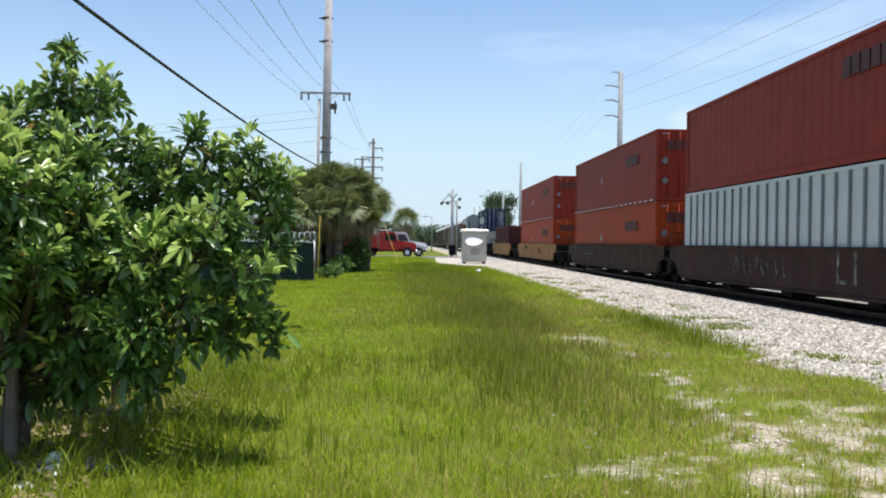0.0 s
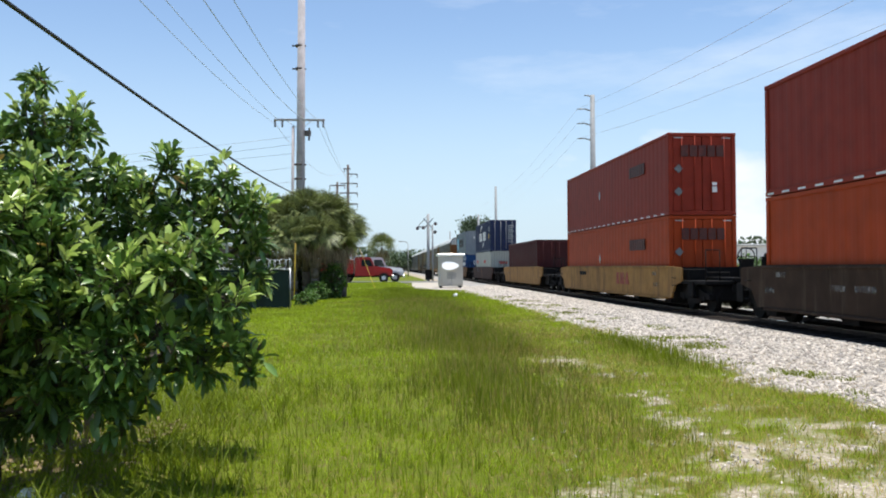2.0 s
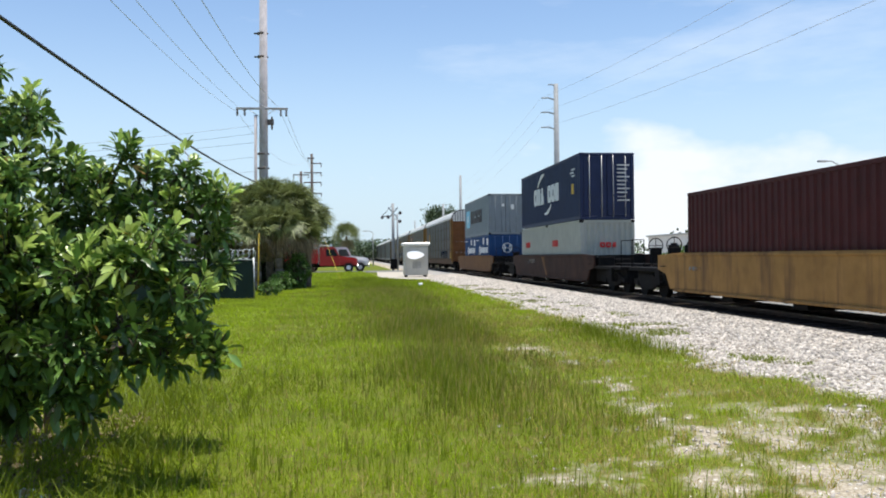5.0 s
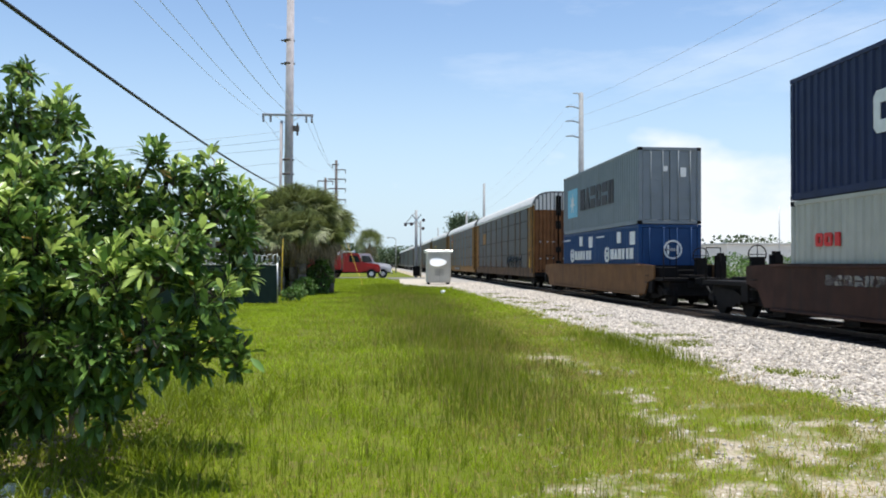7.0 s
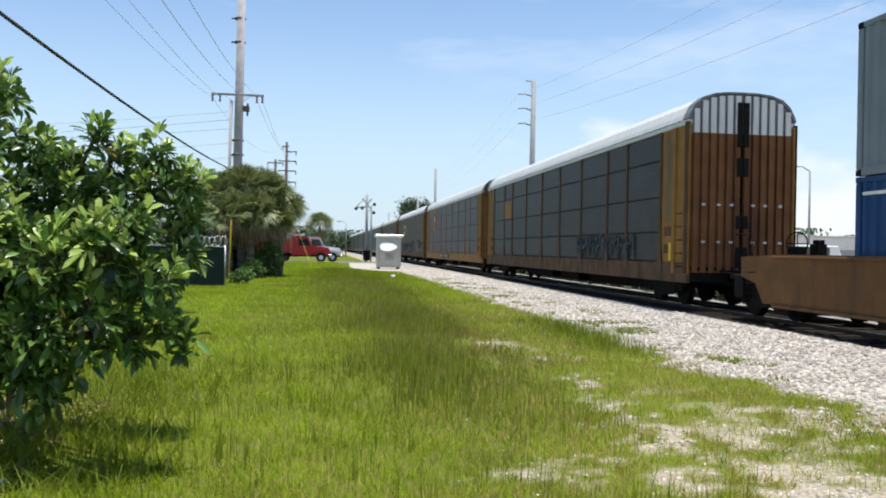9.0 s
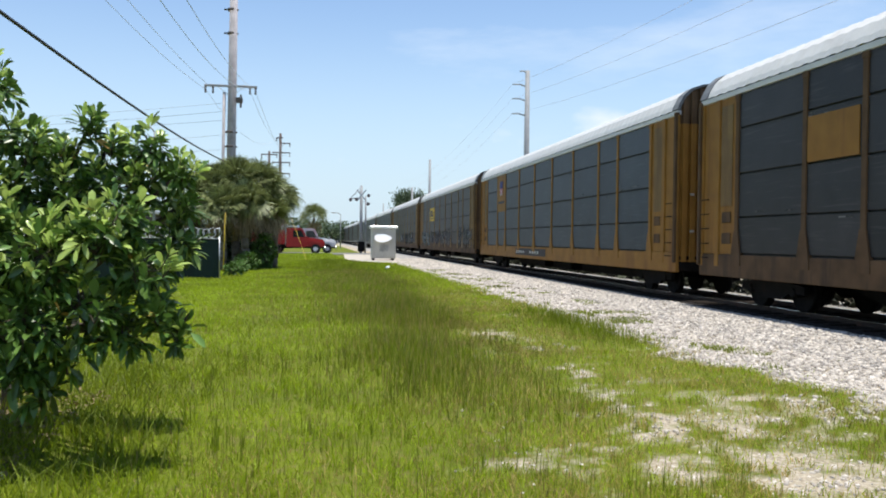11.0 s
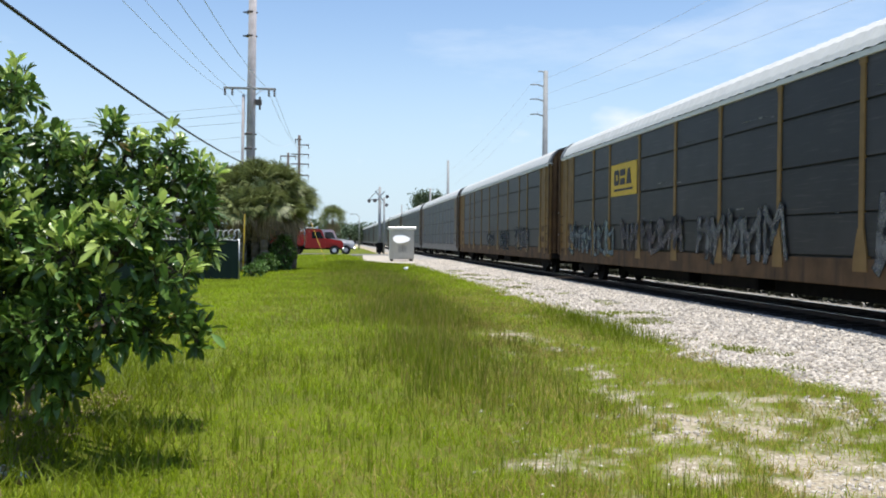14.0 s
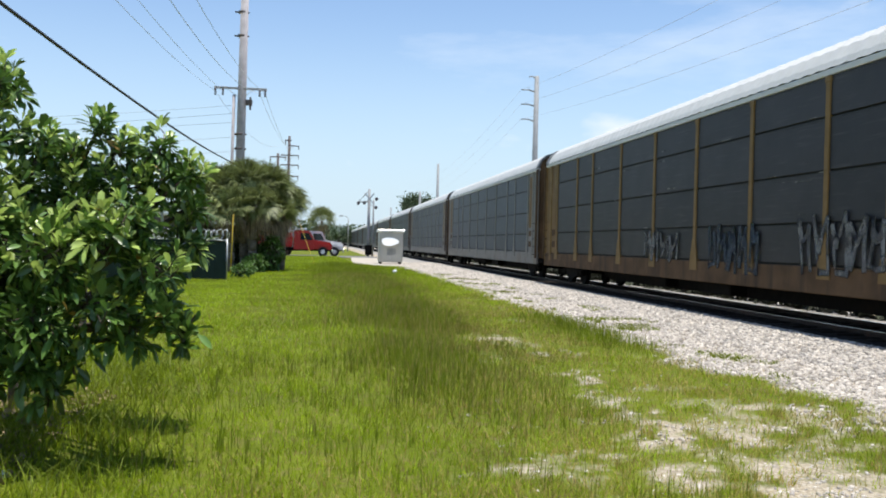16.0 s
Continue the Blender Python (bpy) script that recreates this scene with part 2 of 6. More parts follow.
M = {
    "red_box": mat("red_box", (0.245, 0.027, 0.013), 0.62, 0, 0.12, 2, (0.19, 0.026, 0.017), 0.3, 1.0, streak=True, bump=0.05, spec=0.2),
    "orange_box": mat("orange_box", (0.335, 0.044, 0.007), 0.62, 0, 0.12, 2, (0.25, 0.038, 0.012), 0.25, 1.0, streak=True, bump=0.05, spec=0.2),
    "maroon_box": mat("maroon_box", (0.060, 0.012, 0.012), 0.6, 0, 0.15, 2, (0.045, 0.012, 0.012), 0.3, 1.0, streak=True, bump=0.05, spec=0.2),
    "navy_box": mat("navy_box", (0.0125, 0.0215, 0.066), 0.55, 0, 0.15, 2, (0.020, 0.025, 0.045), 0.2, 1.0, streak=True, bump=0.05, spec=0.25),
    "pale_box": mat("pale_box", (0.37, 0.375, 0.33), 0.6, 0, 0.08, 2, (0.28, 0.24, 0.18), 0.15, 1.2, streak=True, bump=0.05),
    "grey_box": mat("grey_box", (0.195, 0.225, 0.250), 0.55, 0, 0.08, 2, (0.15, 0.155, 0.15), 0.2, 1.2, streak=True, bump=0.05, spec=0.25),
    "blue_box": mat("blue_box", (0.0085, 0.046, 0.140), 0.55, 0, 0.12, 2, (0.020, 0.035, 0.085), 0.2, 1.2, streak=True, bump=0.05, spec=0.25),
    "white_box": mat("white_box", (0.52, 0.53, 0.52), 0.45, 0.0, 0.06, 2, (0.40, 0.38, 0.34), 0.15, 1.2, streak=True, bump=0.05),
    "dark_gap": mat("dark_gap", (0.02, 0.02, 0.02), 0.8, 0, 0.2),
    "white_paint": mat("white_paint", (0.72, 0.73, 0.72), 0.6, 0, 0.08, 4, (0.4, 0.4, 0.4), 0.15),
    "red_paint": mat("red_paint", (0.55, 0.03, 0.03), 0.6, 0, 0.1, 4),
    "black_paint": mat("black_paint", (0.025, 0.02, 0.025), 0.6, 0, 0.2, 4),
    "sky_paint": mat("sky_paint", (0.20, 0.50, 0.66), 0.6, 0, 0.1, 4),
    "yellow_paint": mat("yellow_paint", (0.62, 0.40, 0.035), 0.6, 0, 0.1, 4, (0.3, 0.18, 0.05), 0.2),
    "navy_paint": mat("navy_paint", (0.02, 0.03, 0.16), 0.6, 0, 0.1, 4),
    "well_brown": mat("well_brown", (0.046, 0.021, 0.014), 0.8, 0, 0.3, 2, (0.024, 0.017, 0.014), 0.45, 0.9, streak=True, spec=0.2),
    "well_yellow": mat("well_yellow", (0.31, 0.165, 0.050), 0.75, 0, 0.2, 2, (0.10, 0.055, 0.030), 0.5, 0.8, streak=True, spec=0.2),
    "well_tan": mat("well_tan", (0.155, 0.075, 0.027), 0.75, 0, 0.2, 2, (0.085, 0.044, 0.024), 0.45, 0.8, streak=True, spec=0.2),
    "well_grey": mat("well_grey", (0.042, 0.024, 0.0145), 0.8, 0, 0.3, 2, (0.115, 0.085, 0.058), 0.28, 0.9, streak=True, spec=0.15),
    "iron": mat("iron", (0.009, 0.008, 0.0075), 0.85, 0.0, 0.3, 5, (0.022, 0.013, 0.009), 0.3, 2.0, spec=0.15),
    "rail_steel": mat("rail_steel", (0.05, 0.034, 0.027), 0.6, 0.6, 0.2, 5, RUST, 0.4, 2.0),
    "rail_top": mat("rail_top", (0.60, 0.60, 0.60), 0.22, 1.0, 0.05, 5),
    "rack_panel": mat("rack_panel", (0.036, 0.043, 0.055), 0.5, 0.0, 0.14, 1.5, (0.12, 0.13, 0.145), 0.22, 1.9, bump=0.08, bump_scale=20, objrand=0.20, streak="along", spec=0.4),
    "rack_panel_old": mat("rack_panel_old", (0.0225, 0.0200, 0.0205), 0.52, 0.0, 0.25, 1.5, (0.080, 0.070, 0.065), 0.26, 1.9, bump=0.08, bump_scale=20, objrand=0.30, streak="along", spec=0.4),
    "rack_yellow": mat("rack_yellow", (0.265, 0.128, 0.024), 0.65, 0, 0.14, 2, (0.15, 0.062, 0.022), 0.38, 0.8, streak=True, spec=0.25),
    "rack_cream": mat("rack_cream", (0.205, 0.125, 0.045), 0.65, 0, 0.18, 2, (0.11, 0.056, 0.026), 0.42, 0.8, streak=True, spec=0.25),
    "rack_door": mat("rack_door", (0.165, 0.070, 0.027), 0.75, 0, 0.2, 2, (0.085, 0.034, 0.018), 0.45, 0.8, streak=True, spec=0.2),
    "rack_roof": mat("rack_roof", (0.62, 0.61, 0.585), 0.55, 0.1, 0.06, 2, (0.5, 0.47, 0.42), 0.15, 0.8),
    "galv": mat("galv", (0.46, 0.47, 0.47), 0.45, 0.6, 0.12, 3, (0.3, 0.28, 0.26), 0.2),
    "tie_wood": mat("tie_wood", (0.026, 0.020, 0.016), 0.9, 0, 0.3, 6, (0.05, 0.042, 0.036), 0.3, 3.0, objrand=0.2, spec=0.1),
    "ballast_bed": mat("ballast_bed", (0.33, 0.31, 0.285), 0.95, 0, 0.35, 14, (0.16, 0.15, 0.14), 0.4, 7.0, bump=1.0, bump_scale=16),
    "stone": mat("stone", (0.49, 0.445, 0.395), 0.95, 0, 0.12, 5, bump=0.3, bump_scale=60, island=0.40),
    "pole_wood": mat("pole_wood", (0.41, 0.38, 0.39), 0.85, 0, 0.15, 3, (0.22, 0.18, 0.15), 0.35, 0.7, streak=True, bump=0.3),
    "pole_dark": mat("pole_dark", (0.12, 0.10, 0.095), 0.85, 0, 0.2, 3, bump=0.2),
    "pole_grey": mat("pole_grey", (0.30, 0.31, 0.32), 0.7, 0.1, 0.1, 2, bump=0.1),
    "wire": mat("wire", (0.025, 0.025, 0.028), 0.6, 0.0, 0.1, bump=0),
    "wire_pale": mat("wire_pale", (0.50, 0.54, 0.60), 0.5, 0.1, 0.1, bump=0),
    "insulator": mat("insulator", (0.10, 0.085, 0.09), 0.3, 0, 0.1),
    "bark": mat("bark", (0.085, 0.066, 0.050), 0.9, 0, 0.3, 12, (0.06, 0.05, 0.04), 0.35, 5.0, bump=0.8, bump_scale=30),
    # two leaf greens: crown shade in the dark one, sunlight in the young one
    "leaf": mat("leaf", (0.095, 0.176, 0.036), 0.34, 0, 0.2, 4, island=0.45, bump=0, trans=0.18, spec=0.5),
    "leaf_young_lit": mat("leaf_young_lit", (0.41, 0.53, 0.135), 0.32, 0, 0.15, 4, island=0.38, bump=0, trans=0.36, spec=0.6),
    "leaf_dead": mat("leaf_dead", (0.42, 0.26, 0.07), 0.7, 0, 0.2, 4, island=0.4, bump=0, trans=0.2),
    "palm_green": mat("palm_green", (0.205, 0.235, 0.090), 0.45, 0, 0.2, 3, island=0.55, bump=0, trans=0.15),
    "palm_dead": mat("palm_dead", (0.25, 0.185, 0.105), 0.85, 0, 0.2, 3, island=0.4, bump=0),
    "palm_trunk": mat("palm_trunk", (0.17, 0.14, 0.11), 0.9, 0, 0.3, 8, bump=0.8, bump_scale=14),
    "shrub": mat("shrub", (0.085, 0.165, 0.032), 0.6, 0, 0.25, 3, island=0.5, bump=0, trans=0.2),
    "far_leaf": mat("far_leaf", (0.075, 0.115, 0.055), 0.7, 0, 0.25, 2, island=0.4, bump=0),
    "grass_tall": mat("grass_tall", (0.190, 0.240, 0.013), 0.55, 0, 0.3, 0.5, (0.27, 0.22, 0.045), 0.34, 0.35, island=0.40, bump=0, trans=0.5),
    "grass_lush": mat("grass_lush", (0.300, 0.390, 0.014), 0.55, 0, 0.25, 0.5, (0.29, 0.285, 0.040), 0.35, 0.35, island=0.40, bump=0, trans=0.5),
    "grass_dry": mat("grass_dry", (0.43, 0.335, 0.105), 0.7, 0, 0.25, 0.5, (0.24, 0.30, 0.05), 0.4, 0.5, island=0.40, bump=0, trans=0.45),
    # near-black so that the added weed strip passes for shade
    "weed_shade": mat("weed_shade", (0.034, 0.040, 0.022), 0.8, 0, 0.25, 2, island=0.5, bump=0),
    "screen": mat("screen", (0.010, 0.024, 0.020), 0.8, 0, 0.25, 2, (0.018, 0.034, 0.030), 0.2, bump=0.3, bump_scale=90),
    "post_wood": mat("post_wood", (0.15, 0.12, 0.095), 0.9, 0, 0.25, 6, (0.10, 0.08, 0.06), 0.3, 3, streak=True, bump=0.5),
    "cabinet": mat("cabinet", (0.52, 0.51, 0.47), 0.45, 0.3, 0.08, 2, (0.35, 0.31, 0.26), 0.2, 1.5, streak=True),
    "cabinet_white": mat("cabinet_white", (0.90, 0.90, 0.88), 0.3, 0.1, 0.04, 2),
    "truck_red": mat("truck_red", (0.42, 0.022, 0.022), 0.35, 0, 0.08, 2, (0.2, 0.03, 0.03), 0.15),
    "truck_white": mat("truck_white", (0.78, 0.78, 0.76), 0.35, 0, 0.04, 2),
    "tyre": mat("tyre", (0.025, 0.025, 0.025), 0.85, 0, 0.2),
    "glass_dark": mat("glass_dark", (0.02, 0.025, 0.03), 0.08, 0, 0.05, bump=0, spec=0.7),
    "chrome": mat("chrome", (0.6, 0.6, 0.6), 0.2, 1.0, 0.05, bump=0),
    "concrete": mat("concrete", (0.43, 0.385, 0.315), 0.9, 0, 0.12, 2, (0.33, 0.31, 0.27), 0.3, 1.0),
    "asphalt": mat("asphalt", (0.16, 0.155, 0.15), 0.95, 0, 0.2, 3, (0.24, 0.23, 0.21), 0.3, 0.5),
    "wall_white": mat("wall_white", (0.66, 0.67, 0.66), 0.8, 0, 0.06, 1, (0.45, 0.44, 0.42), 0.2),
    "wall_dark": mat("wall_dark", (0.085, 0.06, 0.05), 0.9, 0, 0.2, 1, (0.05, 0.04, 0.04), 0.3),
    "faded_mark": mat("faded_mark", (0.075, 0.020, 0.016), 0.6, 0, 0.3, 5, (0.2, 0.03, 0.02), 0.3, 4),
    "rib_grey": mat("rib_grey", (0.16, 0.165, 0.17), 0.6, 0, 0.2, 4),
    "rack_silver": mat("rack_silver", (0.20, 0.185, 0.165), 0.6, 0, 0.12, 2, (0.15, 0.085, 0.045), 0.35, 0.8, streak=True),
    "coil_wire": mat("coil_wire", (0.62, 0.63, 0.64), 0.4, 0.4, 0.1, bump=0),
    # oil-dark stone, blackened further for the shade under the train
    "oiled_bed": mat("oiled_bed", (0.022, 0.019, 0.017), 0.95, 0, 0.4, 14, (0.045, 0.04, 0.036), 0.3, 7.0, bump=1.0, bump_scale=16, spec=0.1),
    "rack_grime": mat("rack_grime", (0.105, 0.062, 0.032), 0.8, 0, 0.28, 2, (0.038, 0.027, 0.021), 0.45, 0.9, streak=True, spec=0.2),
    "faded_red": mat("faded_red", (0.26, 0.055, 0.035), 0.7, 0, 0.25, 4, (0.35, 0.20, 0.08), 0.35, 3),
    "litter": mat("litter", (0.72, 0.72, 0.70), 0.7, 0, 0.1, 5, (0.4, 0.4, 0.42), 0.2, 6),
}


# ---- mesh helpers ----
def box(bm, x0, y0, z0, x1, y1, z1):
    v = [bm.verts.new(p) for p in ((x0, y0, z0), (x1, y0, z0), (x1, y1, z0), (x0, y1, z0), (x0, y0, z1), (x1, y0, z1), (x1, y1, z1), (x0, y1, z1))]
    for f in ((3, 2, 1, 0), (4, 5, 6, 7), (0, 1, 5, 4), (1, 2, 6, 5), (2, 3, 7, 6), (3, 0, 4, 7)):
        bm.faces.new([v[i] for i in f])
    return bm


def bev(bm, w, seg=1):
    bmesh.ops.bevel(bm, geom=list(bm.edges), offset=w, segments=seg, affect="EDGES", profile=0.7)
    return bm


def boxes(*dims, bevel=0.0):
    bm = bmesh.new()
    for d in dims:
        box(bm, *d)
    return bev(bm, bevel) if bevel else bm


def tube(bm, a, b, r0, r1=None, n=8, caps=True):
    a, b = Vector(a), Vector(b)
    r1 = r0 if r1 is None else r1
    q = (b - a).to_track_quat("Z", "Y")
    rings = []
    for p, r in ((a, r0), (b, r1)):
        rings.append([bm.verts.new(p + q @ Vector((r * math.cos(k * math.tau / n), r * math.sin(k * math.tau / n), 0))) for k in range(n)])
    for k in range(n):
        f = bm.faces.new((rings[0][k], rings[0][(k + 1) % n], rings[1][(k + 1) % n], rings[1][k]))
        f.smooth = True
    if caps:
        bm.faces.new(list(reversed(rings[0])))
        bm.faces.new(rings[1])
    return bm


def tubes(*segs, n=8):
    bm = bmesh.new()
    for s in segs:
        tube(bm, *s, n=n)
    return bm


def prism(bm, outline, axis, a, b):
    """An outline of 2D points drawn out along an axis (0, 1 or 2) from a to b."""
    def put(p, d):
        c = list(p)
        c.insert(axis, d)
        return bm.verts.new(c)
    lo, hi = [put(p, a) for p in outline], [put(p, b) for p in outline]
    k = len(outline)
    for i in range(k):
        bm.faces.new((lo[i], lo[(i + 1) % k], hi[(i + 1) % k], hi[i]))
    bm.faces.new(list(reversed(lo)))
    bm.faces.new(hi)
    bmesh.ops.recalc_face_normals(bm, faces=list(bm.faces))
    return bm


def mesh(name, bm, material):
    me = bpy.data.meshes.new(name)
    bm.to_mesh(me)
    bm.free()
    for m in material if isinstance(material, (list, tuple)) else (material,):
        me.materials.append(m)
    return me


def thing(name, label, category, group="", kind="", at=None):
    ob = new(name)
    ob.empty_display_size = 0.2
    if at:
        ob.matrix_basis = at
    return tagged(ob, label, category, group, kind)


def part(name, bm, material, parent, label=""):
    ob = new(name, mesh(name, bm, material))
    ob.parent = parent
    if label:
        tagged(ob, label)
    return ob


def shared(name, me, parent, m=None):
    ob = new(name, me)
    ob.parent = parent
    if m is not None:
        ob.matrix_basis = m
    return ob


def solid(name, bm, material, label, category, group="", kind=""):
    return tagged(new(name, mesh(name, bm, material)), label, category, group, kind)


def raw(name, verts, faces, material, smooth=False, index=None):
    """A mesh from arrays of corners and faces."""
    me = bpy.data.meshes.new(name)
    verts, faces = np.asarray(verts, dtype=np.float32), np.asarray(faces, dtype=np.int32)
    k = faces.shape[1]
    me.vertices.add(len(verts))
    me.vertices.foreach_set("co", verts.ravel())
    me.loops.add(faces.size)
    me.loops.foreach_set("vertex_index", faces.ravel())
    me.polygons.add(len(faces))
    me.polygons.foreach_set("loop_start", np.arange(0, faces.size, k, dtype=np.int32))
    if index is not None:
        me.polygons.foreach_set("material_index", np.asarray(index, dtype=np.int32))
    me.update(calc_edges=True)
    for m in material if isinstance(material, (list, tuple)) else (material,):
        me.materials.append(m)
    return me


rng = np.random.default_rng(7)
V_TRAIN = 14.094          # metres a second, towards the camera
RAIL = 0.23               # height of the rail's top
TRACK_X = 11.20
MOVERS = []


def mover(ob, u):
    """Something that rides the train, whose origin is at y = u at the start."""
    MOVERS.append((ob, u))
    ob.matrix_basis = pose(TRACK_X, u, RAIL)
    return ob


# ---- ground ----
def bed_height(x):
    """The height of the ground across the track."""
    return np.interp(x, [5.6, 7.0, 8.9, 9.7, 12.7, 13.5, 15.5], [0.0, 0.02, 0.06, 0.08, 0.08, 0.06, 0.0])


def vnoise(x, y, cell, seed):
    """Smooth random field, 0 to 1, with lumps the size of cell."""
    r = np.random.default_rng(seed).random((256, 256))
    u, v = np.asarray(x, float) / cell + 100.5, np.asarray(y, float) / cell + 100.5
    i, j = np.floor(u).astype(int), np.floor(v).astype(int)
    f, g = u - i, v - j
    f, g = f * f * (3 - 2 * f), g * g * (3 - 2 * g)
    i0, i1, j0, j1 = i % 256, (i + 1) % 256, j % 256, (j + 1) % 256
    return (r[i0, j0] * (1 - f) + r[i1, j0] * f) * (1 - g) + (r[i0, j1] * (1 - f) + r[i1, j1] * f) * g


def patchy(x, y):
    """How stony the verge is: 0 in the meadow, 1 on open gravel."""
    w = 0.26 * vnoise(x, y, 1.1, 1) + 0.34 * vnoise(x, y, 0.36, 2) + 0.40 * vnoise(x, y, 0.17, 3)
    lip = np.interp(y, [4, 8.5, 10.2, 11.0, 12.0, 12.8, 14, 17, 30, 60], [6.0, 5.85, 5.7, 5.2, 5.2, 5.65, 5.45, 5.4, 5.5, 5.5])
    edge = np.clip((x - lip + 0.25 + 1.3 * (w - 0.5)) / 0.55, 0, 1)
    near = np.clip((x - 0.2) / 2.2, 0, 1) * np.clip((10.5 - y) / 3.0, 0, 1)
    mid = np.clip((x - 2.2) / 1.5, 0, 1) * np.clip((18.0 - y) / 8.0, 0, 1)
    spots = sum(k * np.exp(-(((x - a) / b) ** 2 + ((y - c) / d) ** 2)) for a, b, c, d, k in
                ((4.85, 0.35, 21.5, 0.9, 0.9), (3.15, 0.55, 14.6, 0.7, 1.1), (3.7, 0.4, 12.9, 0.8, 1.2), (2.4, 0.4, 12.1, 0.5, 0.6), (3.25, 0.24, 10.5, 0.8, 1.1), (3.1, 0.22, 8.7, 0.5, 1.0),
                 (3.25, 0.28, 7.8, 0.5, 1.0), (2.75, 0.30, 6.95, 0.30, 0.9), (2.15, 0.35, 6.35, 0.25, 0.8), (1.45, 0.32, 6.02, 0.22, 0.8), (3.45, 0.35, 6.9, 0.28, 1.0), (4.7, 0.40, 8.2, 0.22, 1.0),
                 (4.3, 0.30, 7.3, 0.16, 0.8), (3.0, 0.9, 5.7, 0.40, 1.0), (3.4, 0.36, 5.37, 0.13, 2.6), (4.5, 0.5, 26, 1.5, 0.5), (4.4, 0.4, 18.3, 0.6, 0.5), (5.95, 0.3, 8.69, 0.15, 1.0)))
    s = (near * 0.27 + mid * 0.26 + spots * 0.3) * np.clip((w - 0.44) / 0.15, 0, 1) + 0.66 * np.minimum(spots, 1.4) * np.clip((w - 0.34) / 0.2, 0, 1)
    return np.clip(np.maximum(edge, s), 0, 1)


def ground_material():
    m = bpy.data.materials.new("meadow_soil")
    m.use_nodes = True
    n, l = m.node_tree.nodes, m.node_tree.links
    b = n["Principled BSDF"]
    b.inputs["Roughness"].default_value = 0.95
    b.inputs["Specular IOR Level"].default_value = 0.1
    co = n.new("ShaderNodeTexCoord").outputs["Object"]

    def noise_at(scale, lo, hi, detail=7.0):
        t = n.new("ShaderNodeTexNoise")
        t.inputs["Scale"].default_value, t.inputs["Detail"].default_value = scale, detail
        l.new(co, t.inputs["Vector"])
        r = n.new("ShaderNodeMapRange")
        r.inputs["From Min"].default_value, r.inputs["From Max"].default_value = lo, hi
        l.new(t.outputs["Fac"], r.inputs["Value"])
        return r.outputs["Result"]

    def mix(f, a, c):
        x = n.new("ShaderNodeMix")
        x.data_type = "RGBA"
        for v, k in ((f, 0), (a, 6), (c, 7)):
            if isinstance(v, tuple):
                x.inputs[k].default_value = (*v, 1)
            else:
                l.new(v, x.inputs[k])
        return x.outputs[2]
    turf = mix(noise_at(0.6, 0.35, 0.65), (0.095, 0.125, 0.010), (0.140, 0.170, 0.016))
    turf = mix(noise_at(7.0, 0.50, 0.72), turf, (0.15, 0.13, 0.045))
    grit = mix(noise_at(30.0, 0.35, 0.65), (0.27, 0.225, 0.16), (0.49, 0.43, 0.335))
    at = n.new("ShaderNodeAttribute")
    at.attribute_name = "grit"
    add = n.new("ShaderNodeMath")
    add.operation = "ADD"
    l.new(at.outputs["Fac"], add.inputs[0])
    l.new(noise_at(11.0, 0.0, 1.0), add.inputs[1])
    ed = n.new("ShaderNodeMapRange")
    ed.inputs["From Min"].default_value, ed.inputs["From Max"].default_value = 0.68, 1.30
    l.new(add.outputs[0], ed.inputs["Value"])
    l.new(mix(ed.outputs["Result"], turf, grit), b.inputs["Base Color"])
    bn = n.new("ShaderNodeTexNoise")
    bn.inputs["Scale"].default_value, bn.inputs["Detail"].default_value = 18.0, 8.0
    l.new(co, bn.inputs["Vector"])
    bp = n.new("ShaderNodeBump")
    bp.inputs["Strength"].default_value, bp.inputs["Distance"].default_value = 0.8, 0.05
    l.new(bn.outputs["Fac"], bp.inputs["Height"])
    l.new(bp.outputs["Normal"], b.inputs["Normal"])
    return m


xs = np.concatenate([[-2500, -400, -60, -20, -9], np.arange(-6, 10.01, 0.16), [11.2, 12.7, 13.5, 15.5, 20, 60, 400, 2500.0]])
ys = np.concatenate([[-1500, -300, -60, -10, 0], np.arange(4, 24, 0.16), np.arange(24, 60, 0.6), [60, 70, 90, 120, 250, 600, 1500, 4500.0]])
gx, gy = np.meshgrid(xs, ys)
lump = 0.03 * (vnoise(gx, gy, 1.1, 11) - 0.5) * np.clip((6 - np.abs(gx)) / 2, 0, 1) * np.clip((60 - gy) / 10, 0, 1)
gv = np.stack([gx, gy, bed_height(gx) + lump], -1).reshape(-1, 3)
nx = len(xs)
jj, ii = np.meshgrid(np.arange(len(ys) - 1), np.arange(nx - 1), indexing="ij")
q0 = (jj * nx + ii).ravel()
gf = np.stack([q0, q0 + 1, q0 + nx + 1, q0 + nx], -1)
gme = raw("ground", gv, gf, ground_material())
gme.attributes.new("grit", "FLOAT", "POINT").data.foreach_set("value", patchy(gv[:, 0], gv[:, 1]).astype(np.float32))
tagged(new("ground", gme), "mown and weedy grass verge with pale gravel patches", "ground", kind="structure")

# the gravel bed, over which the sleepers lie
bm = bmesh.new()
prism(bm, [(6.9, -0.02), (7.6, 0.065), (8.9, 0.095), (9.55, 0.10), (12.85, 0.10), (13.5, 0.095), (14.8, 0.06), (15.5, -0.02)], 1, -280, 900)
solid("ballast_bed", bm, M["ballast_bed"], "grey crushed stone bed under the railway track", "ballast", kind="structure")


# sheet over the stone bed that carries the train's shade in its colour
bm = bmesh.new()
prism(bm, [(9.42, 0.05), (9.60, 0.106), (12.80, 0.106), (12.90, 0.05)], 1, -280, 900)
